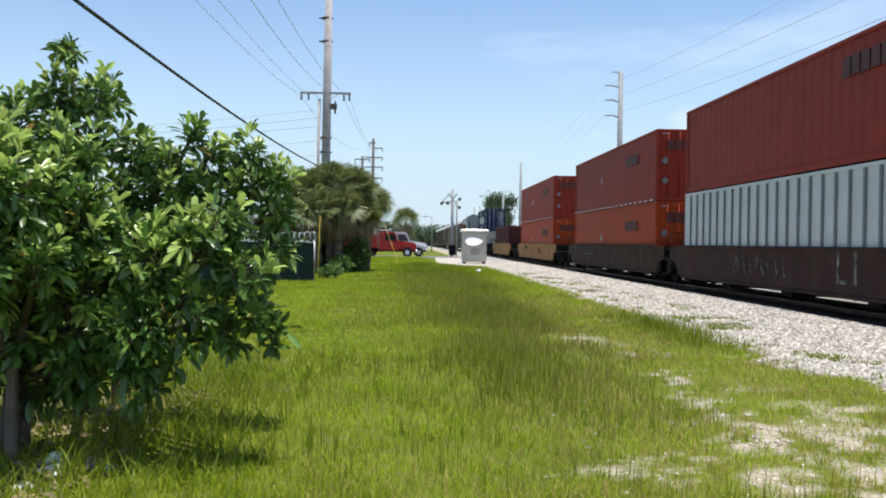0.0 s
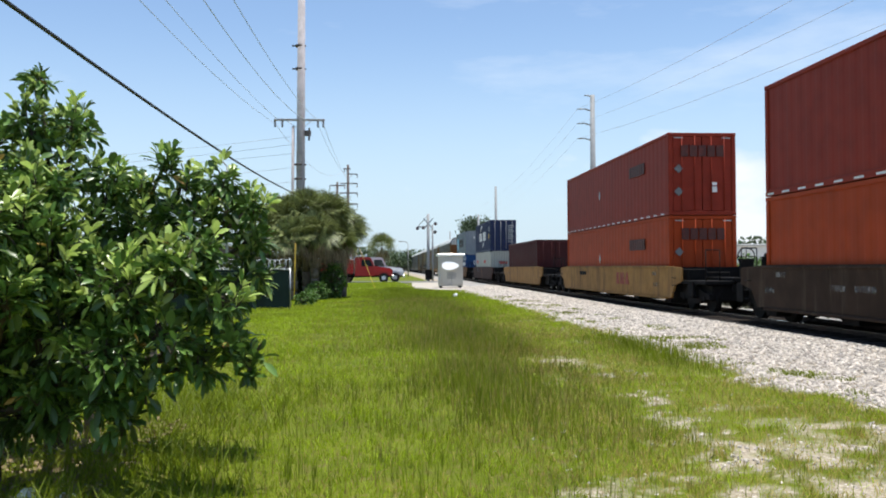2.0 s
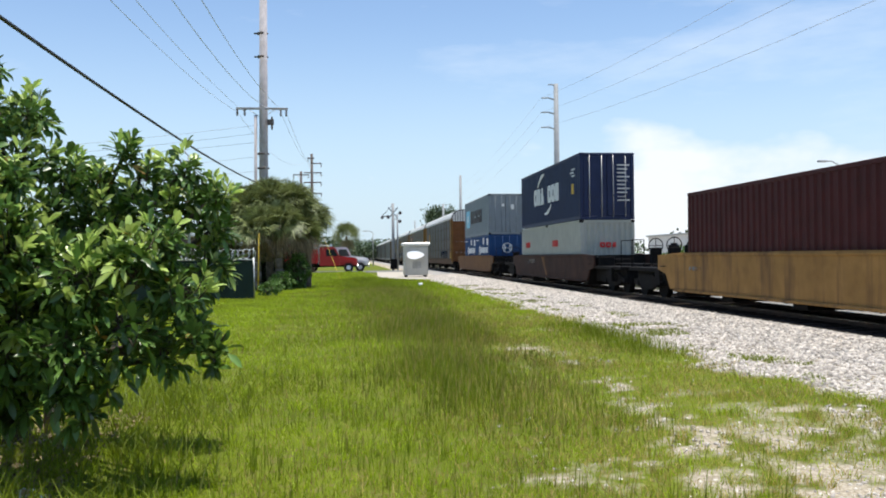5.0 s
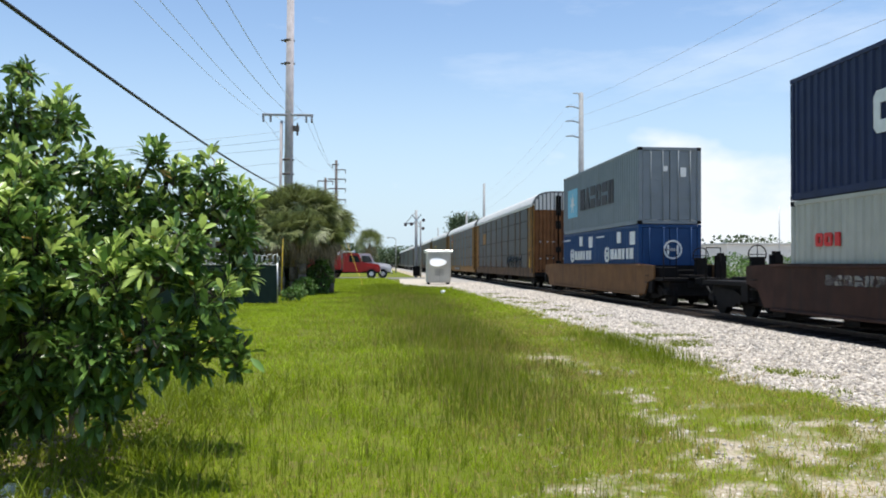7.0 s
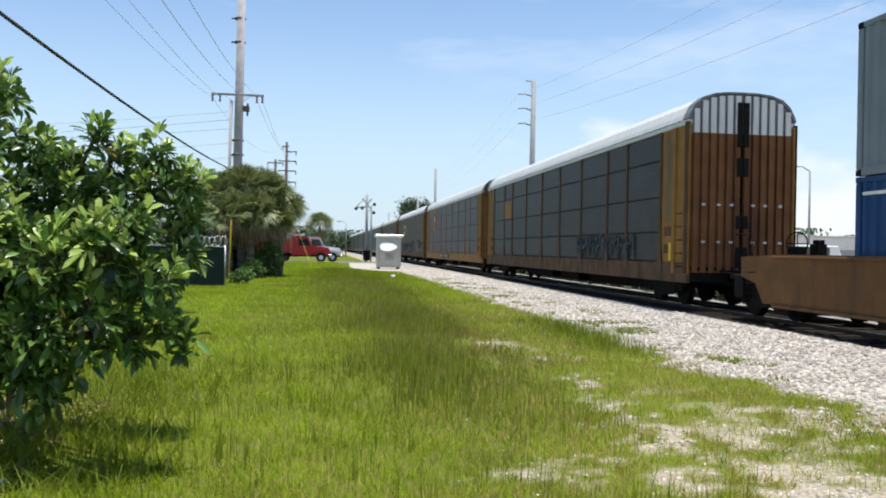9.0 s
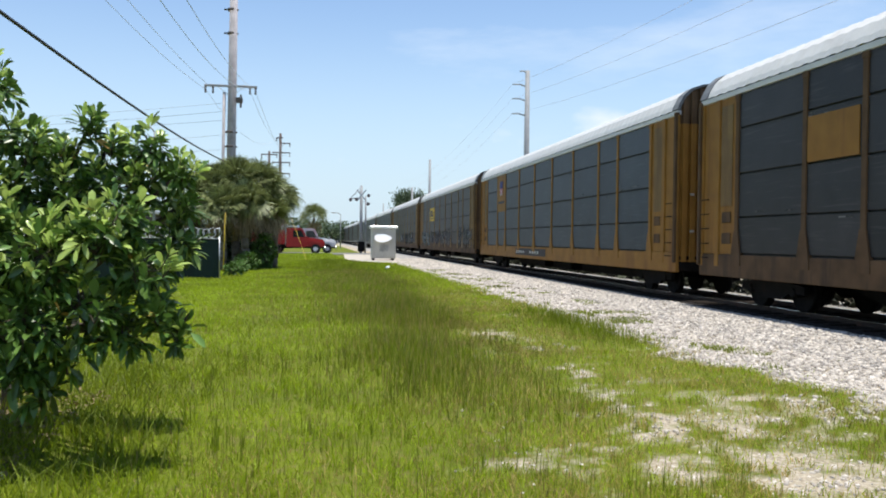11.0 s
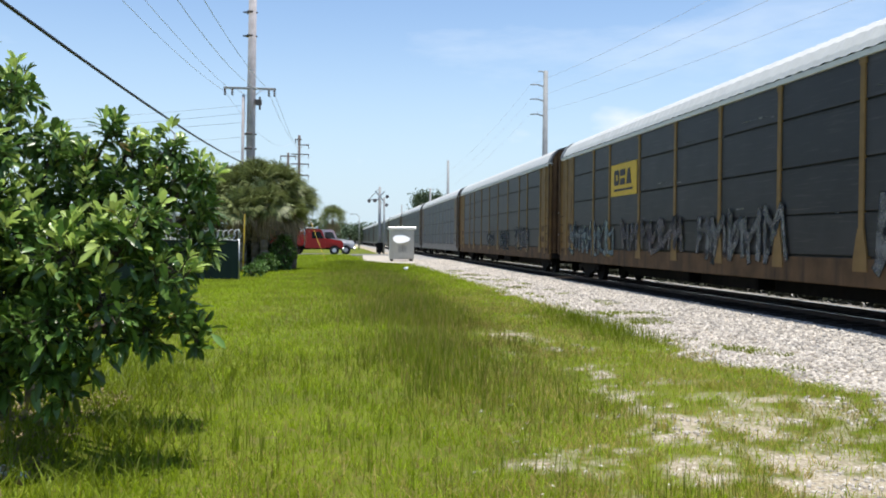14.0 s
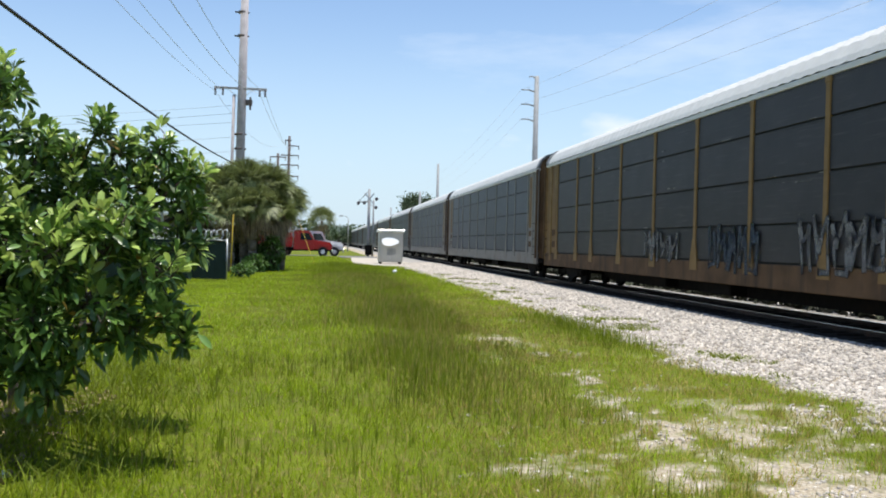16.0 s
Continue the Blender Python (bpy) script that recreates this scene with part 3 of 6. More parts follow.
solid("oiled_bed", bm, M["oiled_bed"], "dark oily stone under the train, its shade put into the colour", "ballast", kind="structure")


def track():
    """Rails and sleepers."""
    t = thing("railway_track", "rusty steel rails on weathered wooden sleepers in gravel", "railway track", kind="structure")
    for gx in (-0.7175, 0.7175):
        x = TRACK_X + gx
        bm = bmesh.new()
        prism(bm, [(x - 0.07, 0.06), (x + 0.07, 0.06), (x + 0.065, 0.078), (x + 0.012, 0.09), (x + 0.012, 0.185), (x + 0.036, 0.195),
                   (x + 0.036, 0.226), (x - 0.036, 0.226), (x - 0.036, 0.195), (x - 0.012, 0.185), (x - 0.012, 0.09), (x - 0.065, 0.078)], 1, -280, 900)
        r = part("rail", bm, M["rail_steel"], t)
        part("rail_head", boxes((x - 0.030, -280, 0.2255, x + 0.030, 900, RAIL)), M["rail_top"], r, "polished running surface")
    tie = mesh("sleeper", boxes((-1.3, -0.11, -0.12, 1.3, 0.11, 0.085), bevel=0.012), M["tie_wood"])
    for k in range(300):
        shared("sleeper", tie, t, pose(TRACK_X + rng.uniform(-0.04, 0.04), -8 + k * 0.51, 0.05 + rng.uniform(-0.012, 0.005), 0, 0, rng.uniform(-1, 1)))
    far = bmesh.new()
    for k in list(range(-500, -16)) + list(range(284, 1500)):
        box(far, TRACK_X - 1.3, k * 0.51 - 0.11, -0.05, TRACK_X + 1.3, k * 0.51 + 0.11, 0.13)
    tagged(part("sleeper_row", far, M["tie_wood"], t), kind="stuff")


track()


# ---- the train ----
def corrugated(length, z0, z1, x, depth, pitch, flip=False, along=1, start=None):
    """A pressed sheet: trapezoid waves along y (or x), upright."""
    bm = bmesh.new()
    n = max(2, int(length / pitch))
    p = length / n
    prof = []
    s0 = -length / 2 if start is None else start
    for i in range(n):
        a = s0 + i * p
        prof += [(a, 0), (a + p * 0.32, 0), (a + p * 0.5, depth), (a + p * 0.82, depth)]
    prof.append((s0 + length, 0))
    sgn = -1 if flip else 1
    rows = []
    for z in (z0, z1):
        rows.append([bm.verts.new((x + sgn * d, a, z) if along else (a, x + sgn * d, z)) for a, d in prof])
    for i in range(len(prof) - 1):
        bm.faces.new((rows[0][i], rows[0][i + 1], rows[1][i + 1], rows[1][i]))
    bmesh.ops.recalc_face_normals(bm, faces=list(bm.faces))
    return bm


def glyphs(parent, name, material, x, y0, z0, w, h, count, kinds="rdw", axis=0, flip=1, label=""):
    """A row of plain painted shapes in place of a brand's name, on a side (axis 0) or an end (axis 1)."""
    shapes = {"r": [[(0, 0.14), (0.16, 0), (0.34, 0), (0.34, 1), (0.16, 1), (0, 0.86)], [(0.34, 0), (0.84, 0), (1, 0.14), (1, 0.3), (0.34, 0.3)],
                    [(0.34, 0.7), (1, 0.7), (1, 0.86), (0.84, 1), (0.34, 1)], [(0.74, 0.3), (1, 0.3), (1, 0.7), (0.74, 0.7)]],
              "d": [[(0, 0), (0.4, 0), (0.4, 1), (0, 1)], [(0.56, 0), (1, 0), (1, 1), (0.56, 1)]],
              "w": [[(0, 0), (1, 0), (0.66, 1), (0.34, 1)]],
              "b": [[(0.2, 0), (0.8, 0), (0.8, 1), (0.2, 1)]],
              "f": [[(0, 0), (1, 0), (1, 1), (0, 1)]],
              "s": [[(0, 0), (0.95, 0), (0.95, 0.42), (0, 0.42)], [(0, 0.58), (1, 0.58), (1, 1), (0, 1)]]}
    step = w / count
    for i in range(count):
        k = kinds[i % len(kinds)]
        if k == " ":
            continue
        bm = bmesh.new()
        for poly in shapes[k]:
            ring = [(i * step + p * step * 0.82, z0 + q * h) for p, q in poly]
            if axis == 0:
                prism(bm, [(y0 - p * flip, q) for p, q in ring], 0, x - 0.012, x + 0.02)
            else:
                prism(bm, [(y0 + p, q) for p, q in ring], 1, x - 0.012, x + 0.02)
        part(name, bm, material, parent, label)


def container(length, height, z0, material, label, u, group="stacked freight containers", waves=0.28, depth=0.036, door="plain", ribs=False, split=False):
    """A freight container whose floor is z0 above the rail; its front end faces the camera."""
    c = thing("freight_container", label, "shipping container", group)
    mover(c, u)
    m = M[material]
    h, w, e = length / 2, 1.219, 0.16
    z1 = z0 + height
    for sx in (-1, 1):
        if ribs:
            part("side_wall", boxes((sx * w - (0 if sx > 0 else -0.02) - 0.02 * (sx > 0), -h + e, z0 + 0.15, sx * w - 0.02 * sx + 0.02 * (sx < 0), h - e, z1 - 0.1)), m, c)
            sl = mesh("side_post", boxes((-0.012, -0.05, z0 + 0.15, 0.012, 0.05, z1 - 0.1), bevel=0.004), M["rib_grey"])
            n = int(length / 0.61)
            for i in range(1, n):
                shared("side_post", sl, c, pose(sx * (w + 0.012), -h + i * length / n, 0))
        else:
            part("side_wall", corrugated(length - 2 * e, z0 + 0.15, z1 - 0.1, sx * (w - 0.045), depth, waves, flip=sx < 0), m, c)
        part("bottom_rail", boxes((sx * w - 0.06 if sx > 0 else -w, -h + e, z0, w if sx > 0 else -w + 0.06, h - e, z0 + 0.16), bevel=0.01), m, c)
        part("top_rail", boxes((sx * w - 0.06 if sx > 0 else -w, -h + e, z1 - 0.11, w if sx > 0 else -w + 0.06, h - e, z1 - 0.006), bevel=0.01), m, c)
        for sy in (-1, 1):
            x0, x1 = sorted((sx * w, sx * (w - 0.16)))
            y0, y1 = sorted((sy * h, sy * (h - e)))
            part("corner_post", boxes((x0, y0, z0 + 0.12, x1, y1, z1 - 0.12), bevel=0.02), m, c)
            for za, zb in ((z0, z0 + 0.118), (z1 - 0.118, z1)):
                part("corner_casting", boxes((x0 - 0.004, y0 - 0.004, za, x1 + 0.004, y1 + 0.004, zb), bevel=0.015), M["iron"] if material in ("grey_box", "pale_box") else m, c)
    part("roof_sheet", corrugated(2 * w - 0.12, -h + 0.02, h - 0.02, 0, 0.02, 0.25), m, c).matrix_basis = Matrix(((0, 1, 0, 0), (0, 0, 1, 0), (1, 0, 0, z1 - 0.03), (0, 0, 0, 1)))
    part("floor_sheet", boxes((-w + 0.06, -h + 0.1, z0 + 0.02, w - 0.06, h - 0.1, z0 + 0.12)), M["iron"], c)
    part("rear_wall", corrugated(2 * w - 0.32, z0 + 0.1, z1 - 0.1, h - 0.06, 0.04, 0.26, along=0), m, c)
    for za, zb in ((z0, z0 + 0.14), (z1 - 0.13, z1 - 0.004)):
        for sy in (-1, 1):
            y0, y1 = sorted((sy * (h - 0.004), sy * (h - 0.12)))
            part("end_rail", boxes((-w + 0.16, y0, za, w - 0.16, y1, zb), bevel=0.01), m, c)
    if door == "waves":
        part("front_wall", corrugated(2 * w - 0.32, z0 + 0.1, z1 - 0.1, -h + 0.03, 0.04, 0.22, along=0), m, c)
    else:
        for sx in (-1, 1):
            x0, x1 = (-w + 0.17, -0.012) if sx < 0 else (0.012, w - 0.17)
            leaf = boxes((x0, -h + 0.02, z0 + 0.15, x1, -h + 0.075, z1 - 0.14), bevel=0.012)
            for q in (1, 2, 3, 4):
                zz = z0 + 0.15 + (height - 0.29) * q / 5
                if door == "panel":
                    box(leaf, x0 + 0.06, -h + 0.010, zz - 0.05, x1 - 0.06, -h + 0.03, zz + 0.05)
            d = part("door", leaf, m, c)
            for fx in ((0.3, 0.75) if door != "plain" else (0.25, 0.78)):
                xx = x0 + (x1 - x0) * fx
                part("lock_rod", tubes(((xx, -h - 0.012, z0 + 0.1), (xx, -h - 0.012, z1 - 0.1), 0.017), n=6), M["galv"] if material == "navy_box" else m, d)
            part("door_handle", boxes((x0 + 0.15, -h - 0.03, z0 + 1.0, x0 + 0.75, -h - 0.015, z0 + 1.035)), m, d)
    return c


def bogie(parent, y):
    """A two-axle truck under a car."""
    b = part("bogie", boxes((-1.0, y - 0.28, 0.42, 1.0, y + 0.28, 0.62), bevel=0.03), M["iron"], parent)
    for sx in (-1, 1):
        o = [(y - 1.3, 0.38), (y - 1.3, 0.56), (y - 0.9, 0.60), (y - 0.45, 0.74), (y + 0.45, 0.74), (y + 0.9, 0.60), (y + 1.3, 0.56), (y + 1.3, 0.38),
             (y + 0.75, 0.40), (y + 0.4, 0.24), (y - 0.4, 0.24), (y - 0.75, 0.40)]
        bm = bmesh.new()
        prism(bm, o, 0, sx * 1.0 - 0.06, sx * 1.0 + 0.06)
        part("side_frame", bm, M["iron"], b)
        for dy in (-0.88, 0.88):
            bm = bmesh.new()
            tube(bm, (sx * 0.70, y + dy, 0.42), (sx * 0.83, y + dy, 0.42), 0.42, n=24)
            tube(bm, (sx * 0.66, y + dy, 0.42), (sx * 0.70, y + dy, 0.42), 0.45, n=24)
            tube(bm, (sx * 0.83, y + dy, 0.42), (sx * 1.1, y + dy, 0.42), 0.10, n=10)
            part("wheel", bm, M["iron"], b)
    return b


def coupler(parent, y, s):
    part("coupler", boxes((-0.10, min(y, y + s * 0.75), 0.75, 0.10, max(y, y + s * 0.75), 0.98), (-0.17, min(y + s * 0.55, y + s * 0.8), 0.72, 0.17, max(y + s * 0.55, y + s * 0.8), 1.02), bevel=0.03), M["iron"], parent)
    part("brake_hose", tubes(((0.35, y, 0.7), (0.37, y + s * 0.3, 0.45), 0.03), ((0.37, y + s * 0.3, 0.45), (0.3, y + s * 0.6, 0.55), 0.03), n=6), M["dark_gap"], parent)


def well_car(u, half, well, material, label, front=True, back=True, join_front=True, join_back=True):
    """A low container car: deep side sills round the well, platforms over the bogies."""
    c = thing("well_car", label, "well car", "container well cars")
    mover(c, u)
    m = M[material]
    a, w = half, well
    for sx in (-1, 1):
        o = [(-w - 1.1, 0.95), (-w - 0.45, 0.80), (-w - 0.1, 0.36), (w + 0.1, 0.36), (w + 0.45, 0.80), (w + 1.1, 0.95), (w + 1.1, 1.40),
             (w - 0.6, 1.47), (-w + 0.6, 1.47), (-w - 1.1, 1.40)]
        bm = bmesh.new()
        xa, xb = sorted((sx * 1.30, sx * 1.24))
        prism(bm, o, 0, xa, xb)
        part("side_sill", bm, m, c)
        part("top_chord", boxes((min(sx * 1.335, sx * 1.235), -w + 0.25, 1.37, max(sx * 1.335, sx * 1.235), w - 0.25, 1.44), bevel=0.015), m, c)
        part("bottom_chord", boxes((min(sx * 1.37, sx * 1.2), -w + 0.35, 0.30, max(sx * 1.32, sx * 1.2), w - 0.35, 0.365), bevel=0.01), m, c)
        for sy in (-1, 1):
            part("ladder", tubes(*[((sx * 1.36, sy * (w + 0.35), z), (sx * 1.36, sy * (w + 0.75), z), 0.014) for z in (0.55, 0.8, 1.05)], n=5), M["iron"], c)
    beam = mesh("cross_beam", boxes((-1.2, -0.3, 0.16, 1.2, 0.3, 0.30)), M["iron"])
    for y in (-w + 0.5, -w / 2, 0, w / 2, w - 0.5):
        shared("cross_beam", beam, c, pose(0, y, 0))
    for sy in (-1, 1):
        y0, y1 = sorted((sy * (w + 0.15), sy * a))
        part("end_platform", boxes((-1.22, y0, 0.86, 1.22, y1 if sy > 0 else y1, 0.98), (-0.32, y0, 0.62, 0.32, y1, 1.08), bevel=0.015), M["iron"], c)
        part("draft_sill", boxes((-0.95, y0 + 0.1, 0.34, 0.95, y1 - 0.1, 0.85), bevel=0.03), M["iron"], c)
        part("side_step", boxes((-1.28, y0 + 0.9, 0.42, -1.18, y0 + 1.3, 0.95), (-1.28, y0 + 0.9, 0.42, -1.0, y0 + 1.3, 0.46), bevel=0.008), M["iron"], c)
        part("valve_box", boxes((-1.1, sy * (w + 0.95) - 0.25, 0.98, -0.45, sy * (w + 0.95) + 0.25, 1.35), (-0.3, sy * (w + 0.6) - 0.2, 0.98, 0.5, sy * (w + 0.6) + 0.2, 1.25), bevel=0.02), M["iron"], c)
        part("bulkhead", boxes((-1.22, min(sy * (w + 0.04), sy * (w + 0.14)), 0.3, 1.22, max(sy * (w + 0.04), sy * (w + 0.14)), 1.42)), M["iron"], c)
        on = front if sy < 0 else back
        if on:
            bogie(c, sy * (a - 1.35))
        if join_front if sy < 0 else join_back:
            coupler(c, sy * a, sy)
            part("brake_stand", boxes((0.75, sy * (a - 0.28) - 0.06, 0.98, 1.15, sy * (a - 0.28) + 0.06, 1.75), (0.86, sy * (a - 0.28) - 0.10, 1.5, 1.06, sy * (a - 0.28) + 0.10, 1.85), bevel=0.01), M["iron"], c)
            bm = bmesh.new()
            yy = sy * (a - 0.42)
            for k in range(16):
                p, q = k * math.tau / 16, (k + 1) * math.tau / 16
                tube(bm, (0.3 + 0.28 * math.cos(p), yy, 1.75 + 0.28 * math.sin(p)), (0.3 + 0.28 * math.cos(q), yy, 1.75 + 0.28 * math.sin(q)), 0.02, n=5)
                if k % 4 == 0:
                    tube(bm, (0.3, yy, 1.75), (0.3 + 0.28 * math.cos(p), yy, 1.75 + 0.28 * math.sin(p)), 0.014, n=5)
            part("brake_wheel", bm, M["iron"], c)
            part("brake_housing", boxes((0.1, yy - 0.12, 0.98, 0.5, yy + 0.12, 1.68), bevel=0.02), M["iron"], c)
            part("hand_rail", tubes(((-1.15, sy * (a - 0.1), 0.98), (-1.15, sy * (a - 0.1), 1.95), 0.018), ((-0.7, sy * (a - 0.1), 0.98), (-0.7, sy * (a - 0.1), 1.95), 0.018),
                                    ((-1.15, sy * (a - 0.1), 1.95), (-0.7, sy * (a - 0.1), 1.95), 0.018), n=6), M["iron"], c)
    return c


POSTS = (-11.7, -9.0, -7.15, -4.25, -1.4, 1.4, 4.25, 7.15, 9.0, 11.7)


def graffiti(parent, y0, z0, w, h, count, material, seed, label, side=-1.548, rim_mat="dark"):
    """Sprayed lettering that cannot be read: each sign a knot of fat, flared, leaning strokes over a darker rim."""
    r = random.Random(seed)
    step = w / count
    for i in range(count):
        y, d, lean = y0 + (i + 0.5) * step, 0.0006 * (i % 4), r.uniform(-0.18, 0.18)
        rim, fill, shine = bmesh.new(), bmesh.new(), bmesh.new()
        knots = [(r.uniform(-0.48, -0.2), r.uniform(0.0, 0.15)), (r.uniform(-0.45, -0.15), r.uniform(0.75, 1.0)), (r.uniform(0.0, 0.25), r.uniform(0.35, 0.6)),
                 (r.uniform(0.2, 0.5), r.uniform(0.8, 1.0)), (r.uniform(0.2, 0.5), r.uniform(0.0, 0.2))]
        if r.random() < 0.5:
            knots.append(knots[r.choice((0, 1))])
        pts = [Vector((y + step * (a + lean * (b - 0.5)), z0 + h * b)) for a, b in knots]
        for k in range(len(pts) - 1):
            a, b = pts[k], pts[k + 1]
            u = (b - a).normalized()
            t = Vector((-u.y, u.x))
            w0, w1 = step * r.uniform(0.06, 0.13), step * r.uniform(0.04, 0.12)
            bend = t * step * r.uniform(-0.08, 0.08) + (a + b) / 2
            for bm, g, x in ((rim, 0.025, side - d), (fill, 0.0, side - 0.005 - d)):
                for p, q, p0, p1 in ((a - u * (g + w0 * 0.4), bend, w0 + g, (w0 + w1) / 2 + g), (bend, b + u * (g + w1 * 0.4), (w0 + w1) / 2 + g, w1 + g)):
                    off = 0.0003 * k + (0.0001 if p is bend else 0)
                    prism(bm, [tuple(p + t * p0), tuple(p - t * p0), tuple(q - t * p1), tuple(q + t * p1)], 0, x - off, x - off + 0.003)
            if k == 1:
                m0 = a.lerp(b, 0.25) + t * w0 * 0.3
                m1 = a.lerp(b, 0.7) + t * w1 * 0.3
                prism(shine, [tuple(m0 + t * 0.02), tuple(m0 - t * 0.02), tuple(m1)], 0, side - 0.010 - d, side - 0.007 - d)
        g = part("scrawl_rim", rim, SPRAY[rim_mat], parent)
        part("scrawl_fill", fill, material, g, label)
        if len(shine.faces):
            part("scrawl_stroke", shine, SPRAY[rim_mat], g)
        else:
            shine.free()


SPRAY = {"dark": mat("spray_dark", (0.012, 0.011, 0.012), 0.7, 0, 0.3, 3, (0.03, 0.026, 0.024), 0.35, 2),
         "scratch": mat("spray_scratch", (0.24, 0.23, 0.21), 0.8, 0, 0.3, 3, (0.09, 0.06, 0.045), 0.4, 2),
         "teal": mat("spray_teal", (0.19, 0.235, 0.24), 0.7, 0, 0.25, 3, (0.06, 0.055, 0.05), 0.5, 2.2, streak=True),
         "pale": mat("spray_pale", (0.19, 0.19, 0.185), 0.7, 0, 0.25, 3, (0.055, 0.05, 0.05), 0.55, 2.2, streak=True),
         "plum": mat("spray_plum", (0.12, 0.105, 0.105), 0.7, 0, 0.3, 3, (0.15, 0.135, 0.13), 0.4, 2.2, streak=True),
         "blue": mat("spray_blue", (0.045, 0.065, 0.085), 0.7, 0, 0.3, 3, (0.10, 0.10, 0.105), 0.4, 2.2, streak=True)}
for sp in SPRAY.values():
    nodes, links = sp.node_tree.nodes, sp.node_tree.links
    worn = nodes.new("ShaderNodeTexNoise")
    worn.inputs["Scale"].default_value, worn.inputs["Detail"].default_value = 3.2, 8.0
    links.new(nodes.new("ShaderNodeTexCoord").outputs["Object"], worn.inputs["Vector"])
    cover = nodes.new("ShaderNodeMapRange")
    cover.inputs["From Min"].default_value, cover.inputs["From Max"].default_value = 0.36, 0.62
    cover.inputs["To Min"].default_value, cover.inputs["To Max"].default_value = 0.05, 0.85
    links.new(worn.outputs["Fac"], cover.inputs["Value"])
    links.new(cover.outputs["Result"], nodes["Principled BSDF"].inputs["Alpha"])


def autorack(panel, frame_mat, door, label, u, post_mat=None, hood_mat="rib_grey", cap_mat="rack_grime"):
    """A tall covered car carrier with panelled sides, an arched roof and ribbed end doors."""
    c = thing("autorack_car", label, "railroad car", "covered car-carrier wagons")
    if u is not None:
        mover(c, u)
    half, w = 13.55, 1.525
    fm = M[frame_mat]
    ROW = (1.22, 2.06, 3.07, 4.13, 4.93)
    for sx in (-1, 1):
        xa, xb = sorted((sx * w, sx * (w - 0.10)))
        part("side_sill", boxes((xa, -half, 0.66, xb, half, 1.20), bevel=0.015), M["rack_grime"] if panel == "rack_panel_old" else fm, c)
        part("top_chord", boxes((min(sx * (w + 0.012), sx * (w - 0.1)), -half, 4.935, max(sx * (w + 0.012), sx * (w - 0.1)), half, 5.06), bevel=0.012), M["rack_roof"], c)
        pm = M[post_mat] if post_mat else fm
        po = mesh("side_post", boxes((-0.035, -0.075, 1.20, 0.035, 0.075, 4.93), (-0.045, -0.10, 4.80, 0.045, 0.10, 4.93), bevel=0.012), pm)
        gb = bmesh.new()
        prism(gb, [(-0.22, 0.95), (0.22, 0.95), (0.20, 1.22), (0.085, 1.75), (-0.085, 1.75), (-0.20, 1.22)], 0, -0.045, 0.045)
        gu = mesh("gusset", gb, pm)
        for y in POSTS:
            shared("side_post", po, c, pose(sx * (w - 0.022), y, 0))
            shared("gusset", gu, c, pose(sx * (w - 0.026), y, 0))
        for i in range(len(POSTS) - 1):
            ya, yb = POSTS[i] + 0.06, POSTS[i + 1] - 0.06
            for k in range(4):
                bm = boxes((min(sx * (w - 0.02), sx * (w - 0.05)), ya, ROW[k] + 0.025, max(sx * (w - 0.02), sx * (w - 0.05)), yb, ROW[k + 1] - 0.025), bevel=0.008)
                zz = ROW[k + 1] - 0.05
                box(bm, min(sx * (w - 0.010), sx * (w - 0.02)), ya, zz, max(sx * (w - 0.010), sx * (w - 0.02)), yb, zz + 0.03)
                part("side_panel", bm, M[panel], c)
        # near-black sheet added behind the panels for the dark in their gaps
        part("gap_backing", boxes((min(sx * (w - 0.07), sx * (w - 0.09)), -11.7, 1.2, max(sx * (w - 0.07), sx * (w - 0.09)), 11.7, 4.93)), M["dark_gap"], c)
        for sy in (-1, 1):
            y0, y1 = sorted((sy * 11.78, sy * half))
            part("end_panel", boxes((min(sx * (w - 0.03), sx * (w - 0.07)), y0, 1.2, max(sx * (w - 0.03), sx * (w - 0.07)), y1, 4.93), bevel=0.01), fm, c)
            part("locker_panel", boxes((min(sx * (w - 0.012), sx * (w - 0.028)), min(sy * 11.95, sy * 12.5), 2.35, max(sx * (w - 0.012), sx * (w - 0.028)), max(sy * 11.95, sy * 12.5), 4.75), bevel=0.006), M["rack_cream"], c, "paler upper end panel")
            for zz in (1.45, 1.95):
                part("step_pocket", boxes((min(sx * (w - 0.010), sx * (w - 0.028)), min(sy * 12.0, sy * 12.42), zz, max(sx * (w - 0.010), sx * (w - 0.028)), max(sy * 12.0, sy * 12.42), zz + 0.26), bevel=0.006), M["rack_grime"], c, "dark foot pocket")
            for yy in (sy * 12.65, sy * (half - 0.07)):
                part("end_post", boxes((min(sx * (w + 0.015), sx * (w - 0.06)), yy - 0.10, 0.9, max(sx * (w + 0.015), sx * (w - 0.06)), yy + 0.10, 4.95), bevel=0.02), fm, c)
            part("ladder", tubes(*[((sx * (w + 0.06), sy * 12.95, z), (sx * (w + 0.06), sy * 13.35, z), 0.013) for z in np.arange(1.1, 2.6, 0.36)], n=5), M["iron"], c)
    arch = [(0.0, 5.80), (0.42, 5.795), (0.82, 5.75), (1.14, 5.64), (1.36, 5.45), (w - 0.03, 5.20), (w + 0.02, 5.06)]
    prof = [(-x, z) for x, z in reversed(arch)] + arch[1:]
    bm = bmesh.new()
    nseg = 120
    rows = []
    for k in range(nseg + 1):
        y = -half + 0.35 + k * (2 * half - 0.7) / nseg
        lift = 0.022 if k % 2 else 0.0
        rows.append([bm.verts.new((x * (1 + lift * 0.2), y, z + lift)) for x, z in prof])
